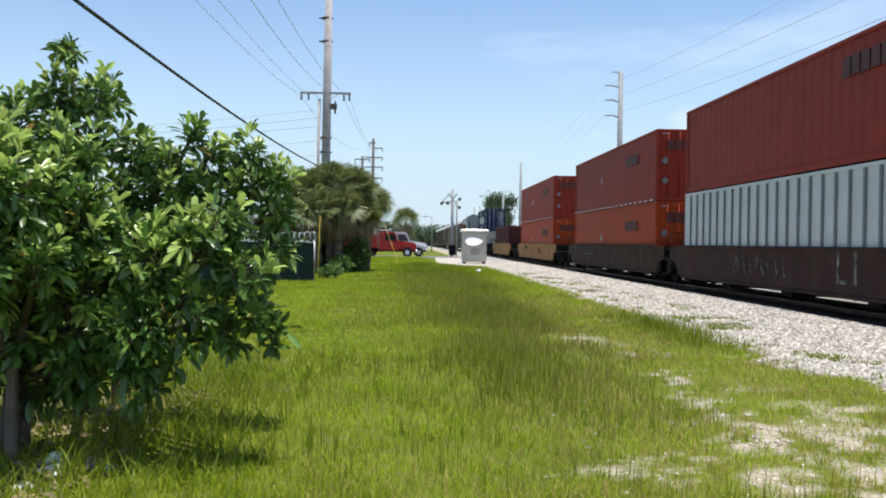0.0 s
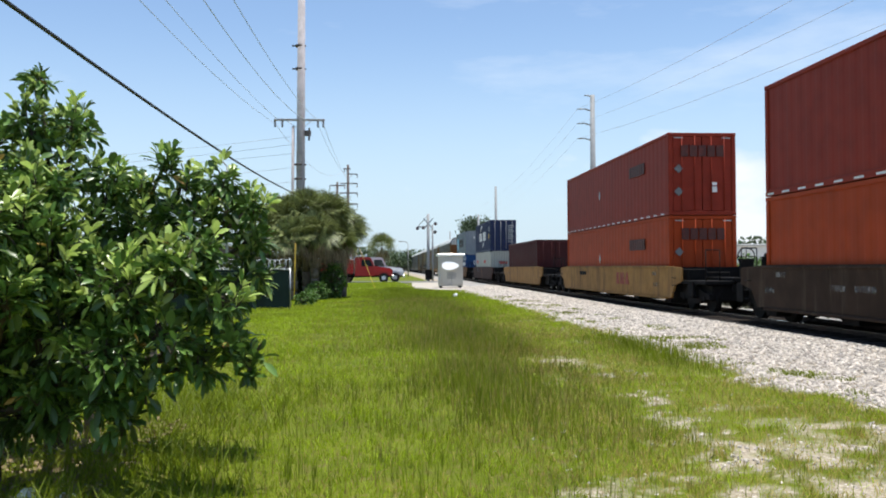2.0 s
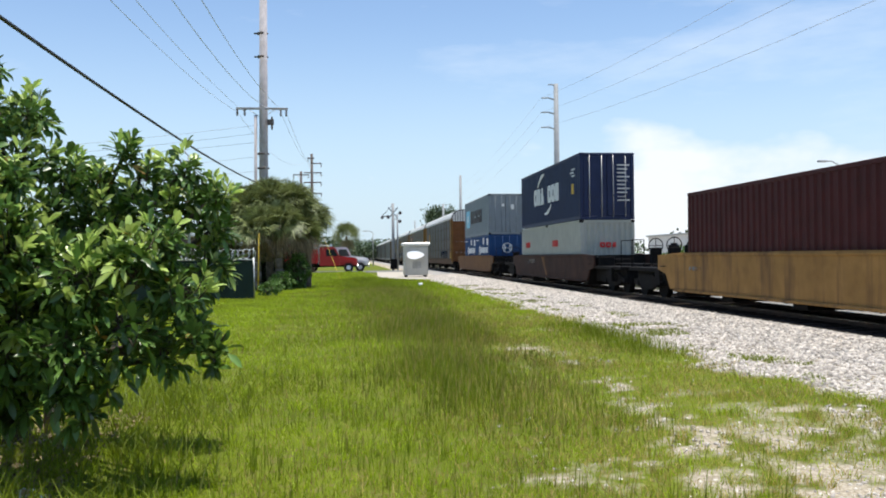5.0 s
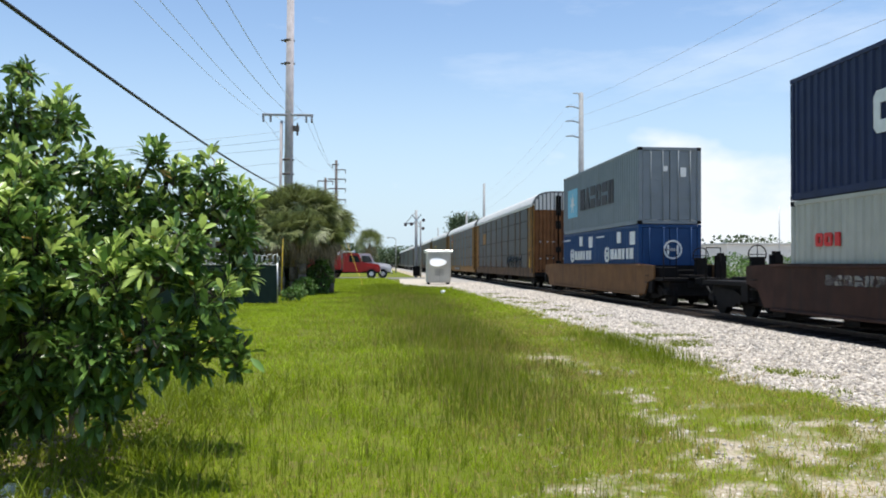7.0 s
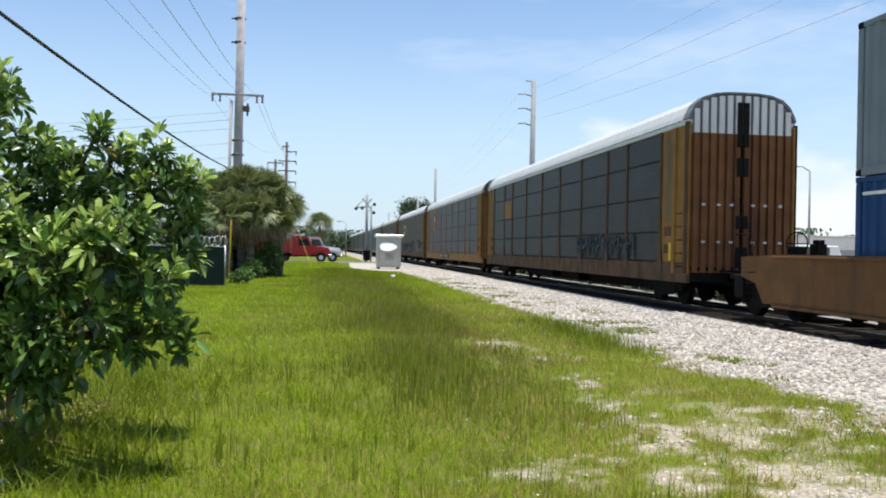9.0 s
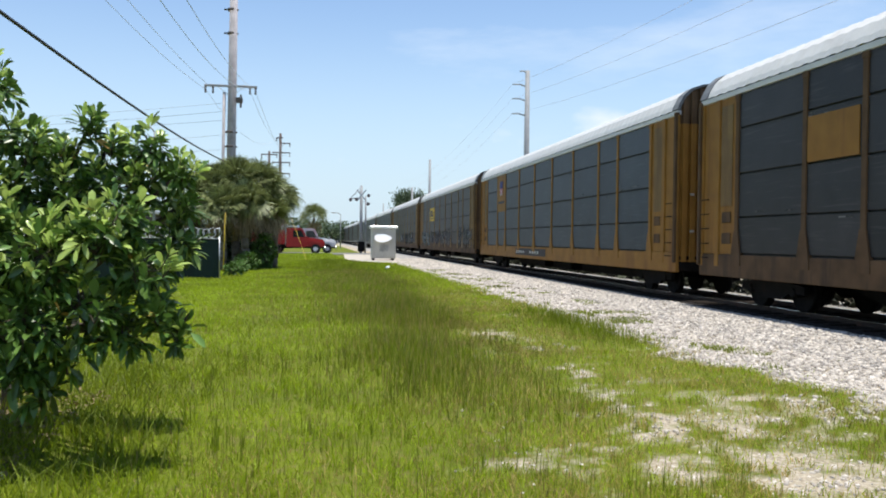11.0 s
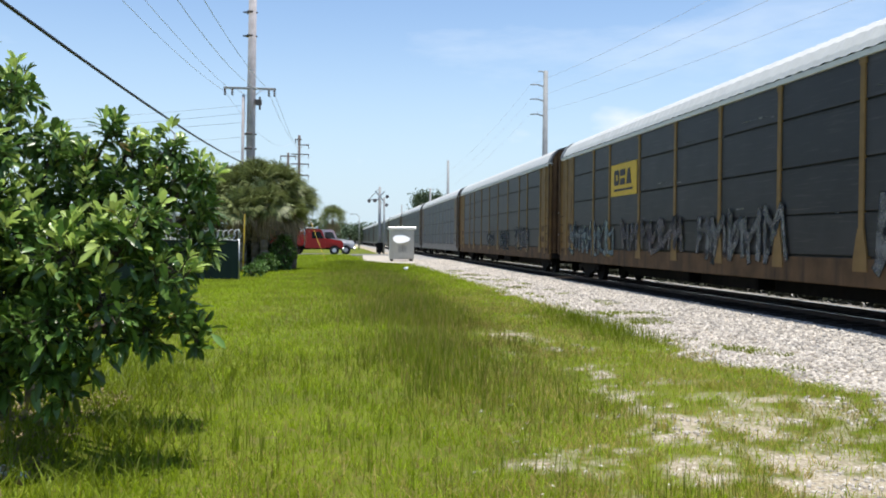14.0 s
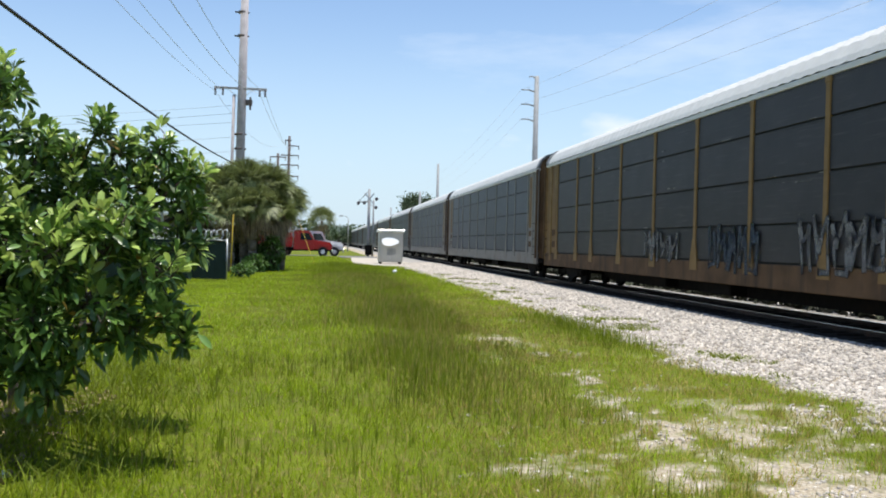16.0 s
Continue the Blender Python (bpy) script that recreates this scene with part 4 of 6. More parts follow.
    for k in range(nseg):
        for i in range(len(prof) - 1):
            bm.faces.new((rows[k][i], rows[k][i + 1], rows[k + 1][i + 1], rows[k + 1][i]))
    bmesh.ops.recalc_face_normals(bm, faces=list(bm.faces))
    part("roof", bm, M["rack_roof"], c, "pale ribbed metal roof")
    for sy in (-1, 1):
        y0, y1 = sorted((sy * (half + 0.03), sy * (half - 0.34)))
        hood = bmesh.new()
        prism(hood, [(x * 1.005, z + 0.03) for x, z in prof] + [(x * 0.96, z - 0.02) for x, z in reversed(prof)], 1, y0, y1)
        part("roof_hood", hood, M[hood_mat], c, "dull grey roof end")
        for sx in (-1, 1):
            yt = sy * (half + 0.02)
            part("door_track", boxes((min(sx * 1.47, sx * 1.60), min(yt, yt - sy * 0.12), 0.92, max(sx * 1.47, sx * 1.60), max(yt, yt - sy * 0.12), 5.0), bevel=0.015), M["rack_grime"] if sx < 0 else M["iron"], c, "dark upright door track")
            ye = sy * (half - 0.02)
            d = part("end_door", boxes((min(sx * 0.04, sx * 1.46), min(ye, ye - sy * 0.03), 0.9, max(sx * 0.04, sx * 1.46), max(ye, ye - sy * 0.03), 4.70)), M[door], c)
            for k in range(6):
                dr = bmesh.new()
                xa, xb = sx * (0.06 + k * 0.235), sx * (0.06 + k * 0.235 + 0.15)
                zt = float(np.interp(abs(xb), [p[0] for p in prof if p[0] >= 0], [p[1] for p in prof if p[0] >= 0])) - 0.05
                box(dr, min(xa, xb), min(ye, ye + sy * 0.06), 0.95, max(xa, xb), max(ye, ye + sy * 0.06), min(4.70, zt))
                part("rib", dr, M[door], d)
            bk = [(0.02, 4.70)] + [(x, z - 0.04) for x, z in prof if x >= 0 and z > 5.1] + [(1.45, 4.70)]
            tp = bmesh.new()
            prism(tp, [(sx * x, z) for x, z in bk], 1, min(ye, ye - sy * 0.03) + 0.002, max(ye, ye - sy * 0.03) + 0.002)
            top = part("door_top", tp, M["rib_grey"] if cap_mat == "rack_roof" else M[cap_mat], c)
            for k in range(6):
                xa, xb = sx * (0.06 + k * 0.235), sx * (0.06 + k * 0.235 + 0.15)
                zt = float(np.interp(max(abs(xa), abs(xb)), [p[0] for p in prof if p[0] >= 0], [p[1] for p in prof if p[0] >= 0])) - 0.06
                part("top_rib", boxes((min(xa, xb), min(ye, ye + sy * 0.06), 4.705, max(xa, xb), max(ye, ye + sy * 0.06), max(zt, 5.0))), M[cap_mat], top)
            for zz, hh in ((1.1, 0.55), (2.15, 0.35), (3.55, 0.5), (4.35, 1.2)):
                part("hinge_plate", boxes((min(sx * 0.012, sx * 0.17), min(ye + sy * 0.062, ye + sy * 0.085), zz, max(sx * 0.012, sx * 0.17), max(ye + sy * 0.062, ye + sy * 0.085), zz + hh), bevel=0.006), M["iron"], d, "black hinge plate")
            part("door_bolt", boxes(*[(min(sx * xx, sx * (xx + 0.1)), min(ye + sy * 0.06, ye + sy * 0.09), z, max(sx * xx, sx * (xx + 0.1)), max(ye + sy * 0.06, ye + sy * 0.09), z + 0.06) for xx in (0.26, 0.62, 1.05) for z in (1.75, 2.75)]), M["galv"], d)
        bogie(c, sy * (half - 2.6))
        coupler(c, sy * half, sy)
        part("end_sill", boxes((-1.45, min(sy * half, sy * (half - 0.3)), 0.7, 1.45, max(sy * half, sy * (half - 0.3)), 0.95), bevel=0.02), M["iron"], c)
        part("end_platform", boxes((-0.6, min(sy * half, sy * (half + 0.25)), 0.98, 0.6, max(sy * half, sy * (half + 0.25)), 1.03)), M["iron"], c)
    part("deck", boxes((-1.42, -half, 1.0, 1.42, half, 1.1), (-1.42, -half + 0.5, 3.0, 1.42, half - 0.5, 3.06), (-0.35, -half, 0.62, 0.35, half, 1.0)), M["iron"], c)
    part("brake_cylinder", boxes((-0.9, -2.2, 0.32, -0.4, -0.6, 0.75), bevel=0.03), M["iron"], c)
    part("air_tank", boxes((-0.8, 2.0, 0.34, 0.6, 3.2, 0.8), bevel=0.03), M["iron"], c)
    cs = bmesh.new()
    prism(cs, [(-9.2, 0.62), (-7.9, 0.28), (7.9, 0.28), (9.2, 0.62), (9.2, 0.98), (-9.2, 0.98)], 0, -0.42, 0.42)
    part("centre_sill", cs, M["iron"], c)
    return c


X_NEAR = -1.222
# first articulated set: white ribbed box under a red one, then two red-orange pairs
S0, S1, S2, SR, SC, SM = 21.5, 41.2, 64.75, 88.0, 111.65, 135.2
lower = container(16.15, 2.90, 0.42, "white_box", "white ribbed metal freight container low in a well car", S0, ribs=True)
upper = container(16.15, 2.90, 3.36, "red_box", "weathered red steel freight container stacked on a white one", S0, waves=0.46, depth=0.007)
glyphs(upper, "name_mark", M["faded_mark"], X_NEAR, -2.7, 5.35, 2.4, 0.45, 6, kinds="f")
for s, c0 in ((S1, "orange_box"), (S2, "orange_box")):
    lo = container(16.15, 2.90, 0.33, c0, "orange-red steel freight container with faded black mark", s, waves=0.46, depth=0.007, door="panel")
    up = container(16.15, 2.90, 3.25, "red_box", "faded red steel freight container with faded black mark", s, waves=0.46, depth=0.007, door="panel")
    for ob, z in ((lo, 0.33), (up, 3.25)):
        glyphs(ob, "name_mark", M["faded_mark"], X_NEAR, -3.4, z + 1.75, 2.0, 0.42, 7, kinds="f")
        glyphs(ob, "door_mark", M["faded_mark"], -8.11, -0.78, z + 2.05, 1.6, 0.40, 5, kinds="f", axis=1)
        for zp in (1.62, 0.82):
            pl = bmesh.new()
            prism(pl, [(-0.86, z + zp - 0.16), (-0.70, z + zp), (-0.86, z + zp + 0.16), (-1.02, z + zp)], 1, -8.10, -8.07)
            part("placard", pl, M["rib_grey"], ob, "grey diamond placard")
        for xa, xb in ((-1.0, -0.7), (0.72, 1.02)):
            part("corner_stripe", boxes((xa, -8.10, z + 2.70, xb, -8.07, z + 2.73)), M["galv"], ob, "thin pale corner stripe")
        dm = bmesh.new()
        prism(dm, [(1.2, z + 1.46), (1.3, z + 1.26), (1.4, z + 1.46), (1.3, z + 1.66)], 0, X_NEAR - 0.006, X_NEAR + 0.02)
        part("diamond_mark", dm, M["galv"], ob, "pale diamond mark")
        if z > 1:
            part("paper_sheet", boxes((0.35, -8.09, z + 0.8, 0.52, -8.07, z + 1.15)), M["white_paint"], ob, "white paper sheet")
            part("paint_dashes", boxes(*[(X_NEAR - 0.005, -7.6 + k * 0.8, z + 0.03, X_NEAR + 0.02, -7.25 + k * 0.8, z + 0.08) for k in range(20)]), M["white_paint"], ob, "row of pale dashes")
well_a = well_car(S0, 9.85, 8.35, "well_brown", "dark brown well car with scrawled paint, carrying stacked containers", back=False, join_back=False)
well_b = well_car(S1, 9.85, 8.35, "well_grey", "grimy grey-brown well car carrying stacked containers", join_back=True)
well_c = well_car(S2, 11.3, 8.35, "well_yellow", "dirty yellow well car carrying stacked containers")
red = container(12.19, 2.90, 0.33, "maroon_box", "single dark maroon freight container low in a well car", SR, waves=0.30)
well_d = well_car(SR, 11.3, 7.2, "well_yellow", "dirty yellow well car with one container")
navy = container(12.19, 2.90, 2.97, "navy_box", "dark navy blue freight container with white mark", SC, waves=0.29)
glyphs(navy, "name_mark", M["white_paint"], X_NEAR, 2.75, 4.05, 5.3, 0.85, 7, kinds="rdw rrd", label="white block mark")
for arc in (((1.95, 4.98), (1.65, 5.22), (1.25, 5.42), (0.85, 5.53), (0.5, 5.56)), ((0.45, 3.52), (0.05, 3.54), (-0.35, 3.62), (-0.7, 3.76), (-1.0, 3.95))):
    bm = bmesh.new()
    wd = (0.02, 0.07, 0.10, 0.08, 0.02)
    for k in range(4):
        (ya, za), (yb, zb) = arc[k], arc[k + 1]
        prism(bm, [(ya, za + wd[k]), (yb, zb + wd[k + 1]), (yb, zb - wd[k + 1]), (ya, za - wd[k])], 0, X_NEAR - 0.012, X_NEAR + 0.02)
    part("swoosh_mark", bm, M["white_paint"], navy, "white curved streak")
part("yellow_label", boxes((X_NEAR - 0.006, -5.1, 4.15, X_NEAR + 0.02, -4.75, 4.6)), M["yellow_paint"], navy)
part("code_marks", boxes(*[(X_NEAR - 0.006, -5.3 + 0.22 * (k % 2), 5.2 - 0.14 * k, X_NEAR + 0.02, -4.75 + 0.22 * (k % 2), 5.28 - 0.14 * k) for k in range(3)],
                         *[(0.45, -6.12, 5.3 - 0.17 * k, 1.0 - 0.1 * (k % 3), -6.095, 5.36 - 0.17 * k) for k in range(10)]), M["galv"], navy, "small white code lines")
for dy in (-3.06, 3.06):
    p = container(6.058, 2.59, 0.36, "pale_box", "short pale grey freight container with red mark", SC + dy, waves=0.28, door="waves")
    glyphs(p, "name_mark", M["red_paint"], X_NEAR, 1.9, 1.85, 1.1, 0.30, 3, kinds="rrb", label="red block mark")
    glyphs(p, "end_mark", M["red_paint"], -3.045, -0.35, 1.75, 0.8, 0.22, 3, kinds="rrb", axis=1)
well_e = well_car(SC, 11.4, 7.2, "well_brown", "rusty brown well car carrying three stacked containers")
mk = container(12.19, 2.90, 2.97, "grey_box", "light grey freight container with dark block mark", SM, waves=0.29, door="panel")
glyphs(mk, "name_mark", M["black_paint"], X_NEAR, 2.6, 4.0, 5.6, 0.98, 6, kinds="dwsrsd", label="dark block mark")
bm = bmesh.new()
box(bm, X_NEAR - 0.006, 3.2, 3.75, X_NEAR + 0.02, 5.1, 5.15)
part("blue_square", bm, M["sky_paint"], mk, "pale blue square")
bm = bmesh.new()
star = []
for k in range(14):
    rr = 0.52 if k % 2 == 0 else 0.2
    star.append((4.15 + rr * math.sin(k * math.tau / 14), 4.45 + rr * math.cos(k * math.tau / 14)))
prism(bm, star, 0, X_NEAR - 0.012, X_NEAR)
part("star_mark", bm, M["white_paint"], mk, "white seven-pointed star")
part("paper_sheet", boxes((0.40, -6.12, 4.75, 0.62, -6.095, 5.1), (-0.25, -6.12, 4.95, -0.1, -6.095, 5.15)), M["white_paint"], mk)
for dy in (-3.06, 3.06):
    p = container(6.058, 2.59, 0.36, "blue_box", "short blue freight container with white mark", SM + dy, waves=0.28, door="plain")
    glyphs(p, "name_mark", M["white_paint"], X_NEAR, 0.6, 1.65, 3.1, 0.42, 6, kinds="dwdbbd", label="white block mark")
    bm = bmesh.new()
    for k in range(20):
        a, b = k * math.tau / 20, (k + 0.96) * math.tau / 20
        if k not in (4, 5):
            prism(bm, [(1.15 + 0.34 * math.cos(a), 1.86 + 0.34 * math.sin(a)), (1.15 + 0.34 * math.cos(b), 1.86 + 0.34 * math.sin(b)),
                       (1.15 + 0.22 * math.cos(b), 1.86 + 0.22 * math.sin(b)), (1.15 + 0.22 * math.cos(a), 1.86 + 0.22 * math.sin(a))], 0, X_NEAR - 0.010, X_NEAR + 0.02)
    box(bm, X_NEAR - 0.010, 1.02, 1.76, X_NEAR + 0.02, 1.26, 1.96)
    part("round_mark", bm, M["white_paint"], p, "white round mark")
    part("code_marks", boxes((X_NEAR - 0.006, 1.6, 2.6, X_NEAR + 0.02, 2.8, 2.66), (X_NEAR - 0.006, -0.8, 2.3, X_NEAR + 0.02, -0.3, 2.75), (X_NEAR - 0.006, -2.6, 2.2, X_NEAR + 0.02, -2.0, 2.7)), M["white_paint"], p)
    bm = bmesh.new()
    for k in range(20):
        a, b = k * math.tau / 20, (k + 0.98) * math.tau / 20
        prism(bm, [(0.1 + 0.36 * math.cos(a), 2.0 + 0.36 * math.sin(a)), (0.1 + 0.36 * math.cos(b), 2.0 + 0.36 * math.sin(b)),
                   (0.1 + 0.30 * math.cos(b), 2.0 + 0.30 * math.sin(b)), (0.1 + 0.30 * math.cos(a), 2.0 + 0.30 * math.sin(a))], 1, -3.07, -3.04)
    for b in ((-0.12, -3.07, 1.82, -0.05, -3.04, 2.18), (0.25, -3.07, 1.82, 0.32, -3.04, 2.18), (-0.05, -3.07, 1.96, 0.25, -3.04, 2.04)):
        box(bm, *b)
    part("ring_mark", bm, M["white_paint"], p, "white ring with two bars")
well_car(SM + 1.1, 9.8, 8.0, "well_tan", "tan-yellow well car carrying three stacked containers")

# the long row of car carriers
G0, SPAN = 232.70 - 3 * 28.5, 28.5
STYLE = [("rack_panel_old", "rack_yellow", "rack_door", "tall autorack car with dark grey panels and tan ends"),
         ("rack_panel", "rack_yellow", "rack_yellow", "tall autorack car with slate grey panels and golden frame"),
         ("rack_panel_old", "rack_cream", "rack_grime", "tall autorack car with grimy grey panels and sprayed paint"),
         ("rack_panel_old", "rack_cream", "rack_grime", "tall autorack car with sooty panels and heavy sprayed paint"),
         ("rack_panel", "rack_silver", "rack_grime", "tall autorack car with dull silver frame and grey panels"),
         ("rack_panel", "rack_silver", "rack_grime", "tall autorack car with grey panels, far along the train")]
RACKS = []
for i, (pn, fr, dr, lb) in enumerate(STYLE):
    r = autorack(pn, fr, dr, lb, G0 + SPAN * (i + 0.5) + (0, 0, 0.3, 0.7, 0.7, 0.7)[i], "rack_grime" if i == 0 else None, "rib_grey", "rack_roof" if i == 0 else "rack_grime")
    RACKS.append(r)
for k in range(6, 17):
    src = RACKS[5] if k % 2 else RACKS[4]
    r = copy_thing(src, pose(0, 0, 0))
    tagged(r, "tall autorack car with grey panels, far along the train")
    mover(r, G0 + SPAN * (k + 0.5) + 0.7)
XS = -1.548
# golden car: shield plate
part("plate", boxes((XS + 0.02, 7.2, 3.0, XS + 0.05, 8.95, 4.9)), M["rack_yellow"], RACKS[1], "golden plate")
bm = bmesh.new()
prism(bm, [(7.75, 4.55), (7.9, 4.62), (8.08, 4.55), (8.26, 4.62), (8.42, 4.55), (8.40, 4.22), (7.77, 4.22)], 0, XS + 0.004, XS + 0.022)
part("shield_top", bm, M["navy_paint"], RACKS[1], "navy shield top")
for j in range(5):
    y = 7.79 + j * 0.135
    part("shield_stripe", boxes((XS + 0.004, y, 3.86 if j in (1, 2, 3) else 3.95, XS + 0.022, y + 0.068, 4.215)), M["red_paint"] if j % 2 == 0 else M["white_paint"], RACKS[1])
part("lettering_bar", boxes((XS + 0.010, 7.4, 3.42, XS + 0.022, 8.75, 3.54)), M["black_paint"], RACKS[1])
part("number_plate", boxes((XS + 0.01, -0.6, 0.80, XS + 0.03, 4.7, 1.12)), M["black_paint"], RACKS[1], "black sill plate")
for k in range(10):
    if k not in (4, 5):
        part("sill_mark", boxes((XS, 4.3 - 0.42 * k, 0.90, XS + 0.015, 4.52 - 0.42 * k, 1.01)), M["galv"], RACKS[1], "white stencil bar")
# scuffs where the panels overlap
rs = random.Random(11)
for rack in RACKS[:5]:
    for k in range(26):
        y, z, ln = rs.uniform(-11.2, 10.6), rs.choice((2.06, 3.07, 4.13)) + rs.uniform(-0.16, 0.22), rs.uniform(0.15, 0.75)
        part("scuff", boxes((XS + 0.036, y, z, XS + 0.046, y + ln, z + rs.uniform(0.012, 0.035))), SPRAY["scratch"], rack, "pale rubbed scuff")
# grimy car: yellow plate with dark shapes, scrawl along the lower panels
part("plate", boxes((XS + 0.02, 4.45, 3.05, XS + 0.05, 6.95, 4.15)), M["yellow_paint"], RACKS[2], "yellow plate")
glyphs(RACKS[2], "plate_mark", M["black_paint"], XS + 0.018, 6.6, 3.42, 1.8, 0.52, 3, kinds="rsw")
part("plate_bar", boxes((XS + 0.004, 4.8, 3.22, XS + 0.022, 6.6, 3.29)), M["black_paint"], RACKS[2])
part("plate", boxes((XS + 0.02, 7.3, 3.1, XS + 0.05, 8.9, 4.0)), M["rack_yellow"], RACKS[0], "golden plate")
part("sign_plate", boxes((XS - 0.02, -12.6, 1.25, XS + 0.04, -12.45, 1.75)), M["yellow_paint"], RACKS[0], "yellow plate")
WA, WC = (21.4, 3.8, 17.9), 63.1
graffiti(RACKS[2], 6.6, 0.98, 5.4, 1.25, 7, SPRAY["teal"], 4, "pale teal sprayed scrawl")
graffiti(RACKS[2], 0.6, 1.15, 5.2, 1.05, 6, SPRAY["plum"], 5, "dull plum sprayed scrawl")
graffiti(RACKS[2], -4.6, 0.98, 4.6, 1.3, 5, SPRAY["pale"], 15, "pale sprayed scrawl")
graffiti(RACKS[2], -12.6, 0.92, 5.0, 1.45, 5, SPRAY["pale"], 6, "pale sprayed scrawl")
graffiti(RACKS[3], -0.4, 1.15, 2.4, 0.85, 4, SPRAY["pale"], 7, "pale sprayed scrawl")
graffiti(RACKS[3], -4.8, 0.95, 2.6, 1.2, 5, SPRAY["blue"], 8, "dark blue sprayed scrawl")
graffiti(RACKS[3], -9.6, 1.05, 3.3, 1.2, 6, SPRAY["pale"], 9, "pale sprayed scrawl")
graffiti(RACKS[0], -9.8, 1.25, 6.0, 0.75, 8, SPRAY["blue"], 10, "dull blue sprayed scrawl")


rs = random.Random(3)
for k in range(9):
    yy, zz = WA[0] - 21.5 + k * WA[1] / 9, 0.62 + rs.uniform(0, 0.15)
    part("scratched_stroke", tubes(((-1.312, yy, zz), (-1.312, yy + rs.uniform(-0.2, 0.3), zz + rs.uniform(0.3, 0.6)), 0.022), n=5), SPRAY["scratch"], well_a)
for k, (dy, dz) in enumerate(((0.0, 0.0), (0.75, 0.0))):
    part("painted_loop", boxes((-1.316, WA[2] - 21.5 + dy, 0.70, -1.30, WA[2] - 21.5 + dy + 0.09, 1.36)), SPRAY["scratch"], well_a, "pale painted stroke")
part("painted_loop", boxes((-1.316, WA[2] - 21.5, 0.62, -1.30, WA[2] - 21.5 + 0.84, 0.70)), SPRAY["scratch"], well_a, "pale painted stroke")
glyphs(well_c, "red_mark", M["faded_red"], -1.306, WC - 64.75, 0.72, 2.0, 0.48, 3, kinds="bdw", label="faded red block mark")
for (yy, zz, ln, hh, ob) in ((3.1, 0.88, 0.8, 0.13, well_b), (4.2, 0.88, 0.65, 0.13, well_b), (6.9, 1.16, 0.5, 0.12, well_b), (7.5, 0.75, 0.5, 0.13, well_b), (-7.2, 0.72, 0.7, 0.14, well_c), (-6.9, 1.12, 0.5, 0.12, well_c), (5.0, 0.95, 0.9, 0.11, well_d)):
    for k in range(4):
        part("stencil_bar", boxes((-1.308, yy + k * ln / 4, zz, -1.298, yy + (k + 0.7) * ln / 4, zz + hh)), SPRAY["scratch"], ob, "faded pale stencil bar")
smear = bmesh.new()
prism(smear, [(0.95, 1.36), (0.35, 1.36), (0.15, 0.95), (-0.35, 0.45), (0.05, 0.45), (0.55, 0.95)], 0, -1.306, -1.30)
part("paint_smear", smear, M["well_tan"], well_e, "pale worn paint patch")
part("dark_plate", boxes((-1.312, 3.6, 1.05, -1.30, 4.9, 1.22)), M["iron"], well_c)
glyphs(well_e, "pale_mark", SPRAY["scratch"], -1.306, 4.4, 1.0, 2.2, 0.22, 6, kinds="fsdsdf", label="faded pale block mark")


# ---- leaves ----
def leaf_cards(centres, dirs, size, width, droop=0.25, fold=0.18):
    """Leaves as folded four-cornered blades: base, two sides, tip, with a raised midrib."""
    c, d = np.asarray(centres, float), np.asarray(dirs, float)
    d = d / np.linalg.norm(d, axis=1)[:, None]
    n = len(c)
    up = rng.normal(size=(n, 3)) * 0.45 + np.array((0, 0, 1.0))
    side = np.cross(d, up)
    side /= np.linalg.norm(side, axis=1)[:, None] + 1e-9
    nor = np.cross(side, d)
    s = (size * rng.uniform(0.65, 1.25, n))[:, None]
    w = s * width
    mid = c + d * s * 0.5
    tip = c + d * s - np.array((0, 0, 1.0)) * s * droop
    a = mid + side * w + nor * w * fold
    b = mid - side * w + nor * w * fold
    v = np.stack([c, a, tip, b, mid - np.array((0, 0, 1.0)) * s * droop * 0.3], 1).reshape(-1, 3)
    k = np.arange(n)[:, None] * 5
    f = np.concatenate([k + np.array([[0, 1, 4]]), k + np.array([[1, 2, 4]]), k + np.array([[2, 3, 4]]), k + np.array([[3, 0, 4]])], 0)
    return v, f


def oblong_leaves(base, dirs, size, width, up_bias=1.0):
    """Oblong leaves with a folded midrib: base, two pairs of sides, tip."""
    c, d = np.asarray(base, float), np.asarray(dirs, float)
    n = len(c)
    d = d / (np.linalg.norm(d, axis=1)[:, None] + 1e-9)
    up = rng.normal(size=(n, 3)) * 0.5 + np.array((0, 0, up_bias))
    side = np.cross(d, up)
    side /= np.linalg.norm(side, axis=1)[:, None] + 1e-9
    nor = np.cross(side, d)
    s = (size * rng.uniform(0.6, 1.2, n))[:, None]
    w = s * width * rng.uniform(0.85, 1.15, n)[:, None]
    drop = np.array((0, 0, 1.0)) * s
    m1, m2 = c + d * s * 0.40 - drop * 0.02, c + d * s * 0.76 - drop * 0.08
    tip = c + d * s - drop * 0.17
    lift = nor * w * 0.35
    v = np.stack([c, m1 + side * w + lift, m1, m1 - side * w + lift, m2 + side * w * 0.92 + lift, m2, m2 - side * w * 0.92 + lift, tip], 1).reshape(-1, 3)
    k = np.arange(n)[:, None] * 8
    tri = ((0, 1, 2), (0, 2, 3), (1, 4, 5), (1, 5, 2), (2, 5, 6), (2, 6, 3), (4, 7, 5), (5, 7, 6))
    return v, np.concatenate([k + np.array([t]) for t in tri], 0)


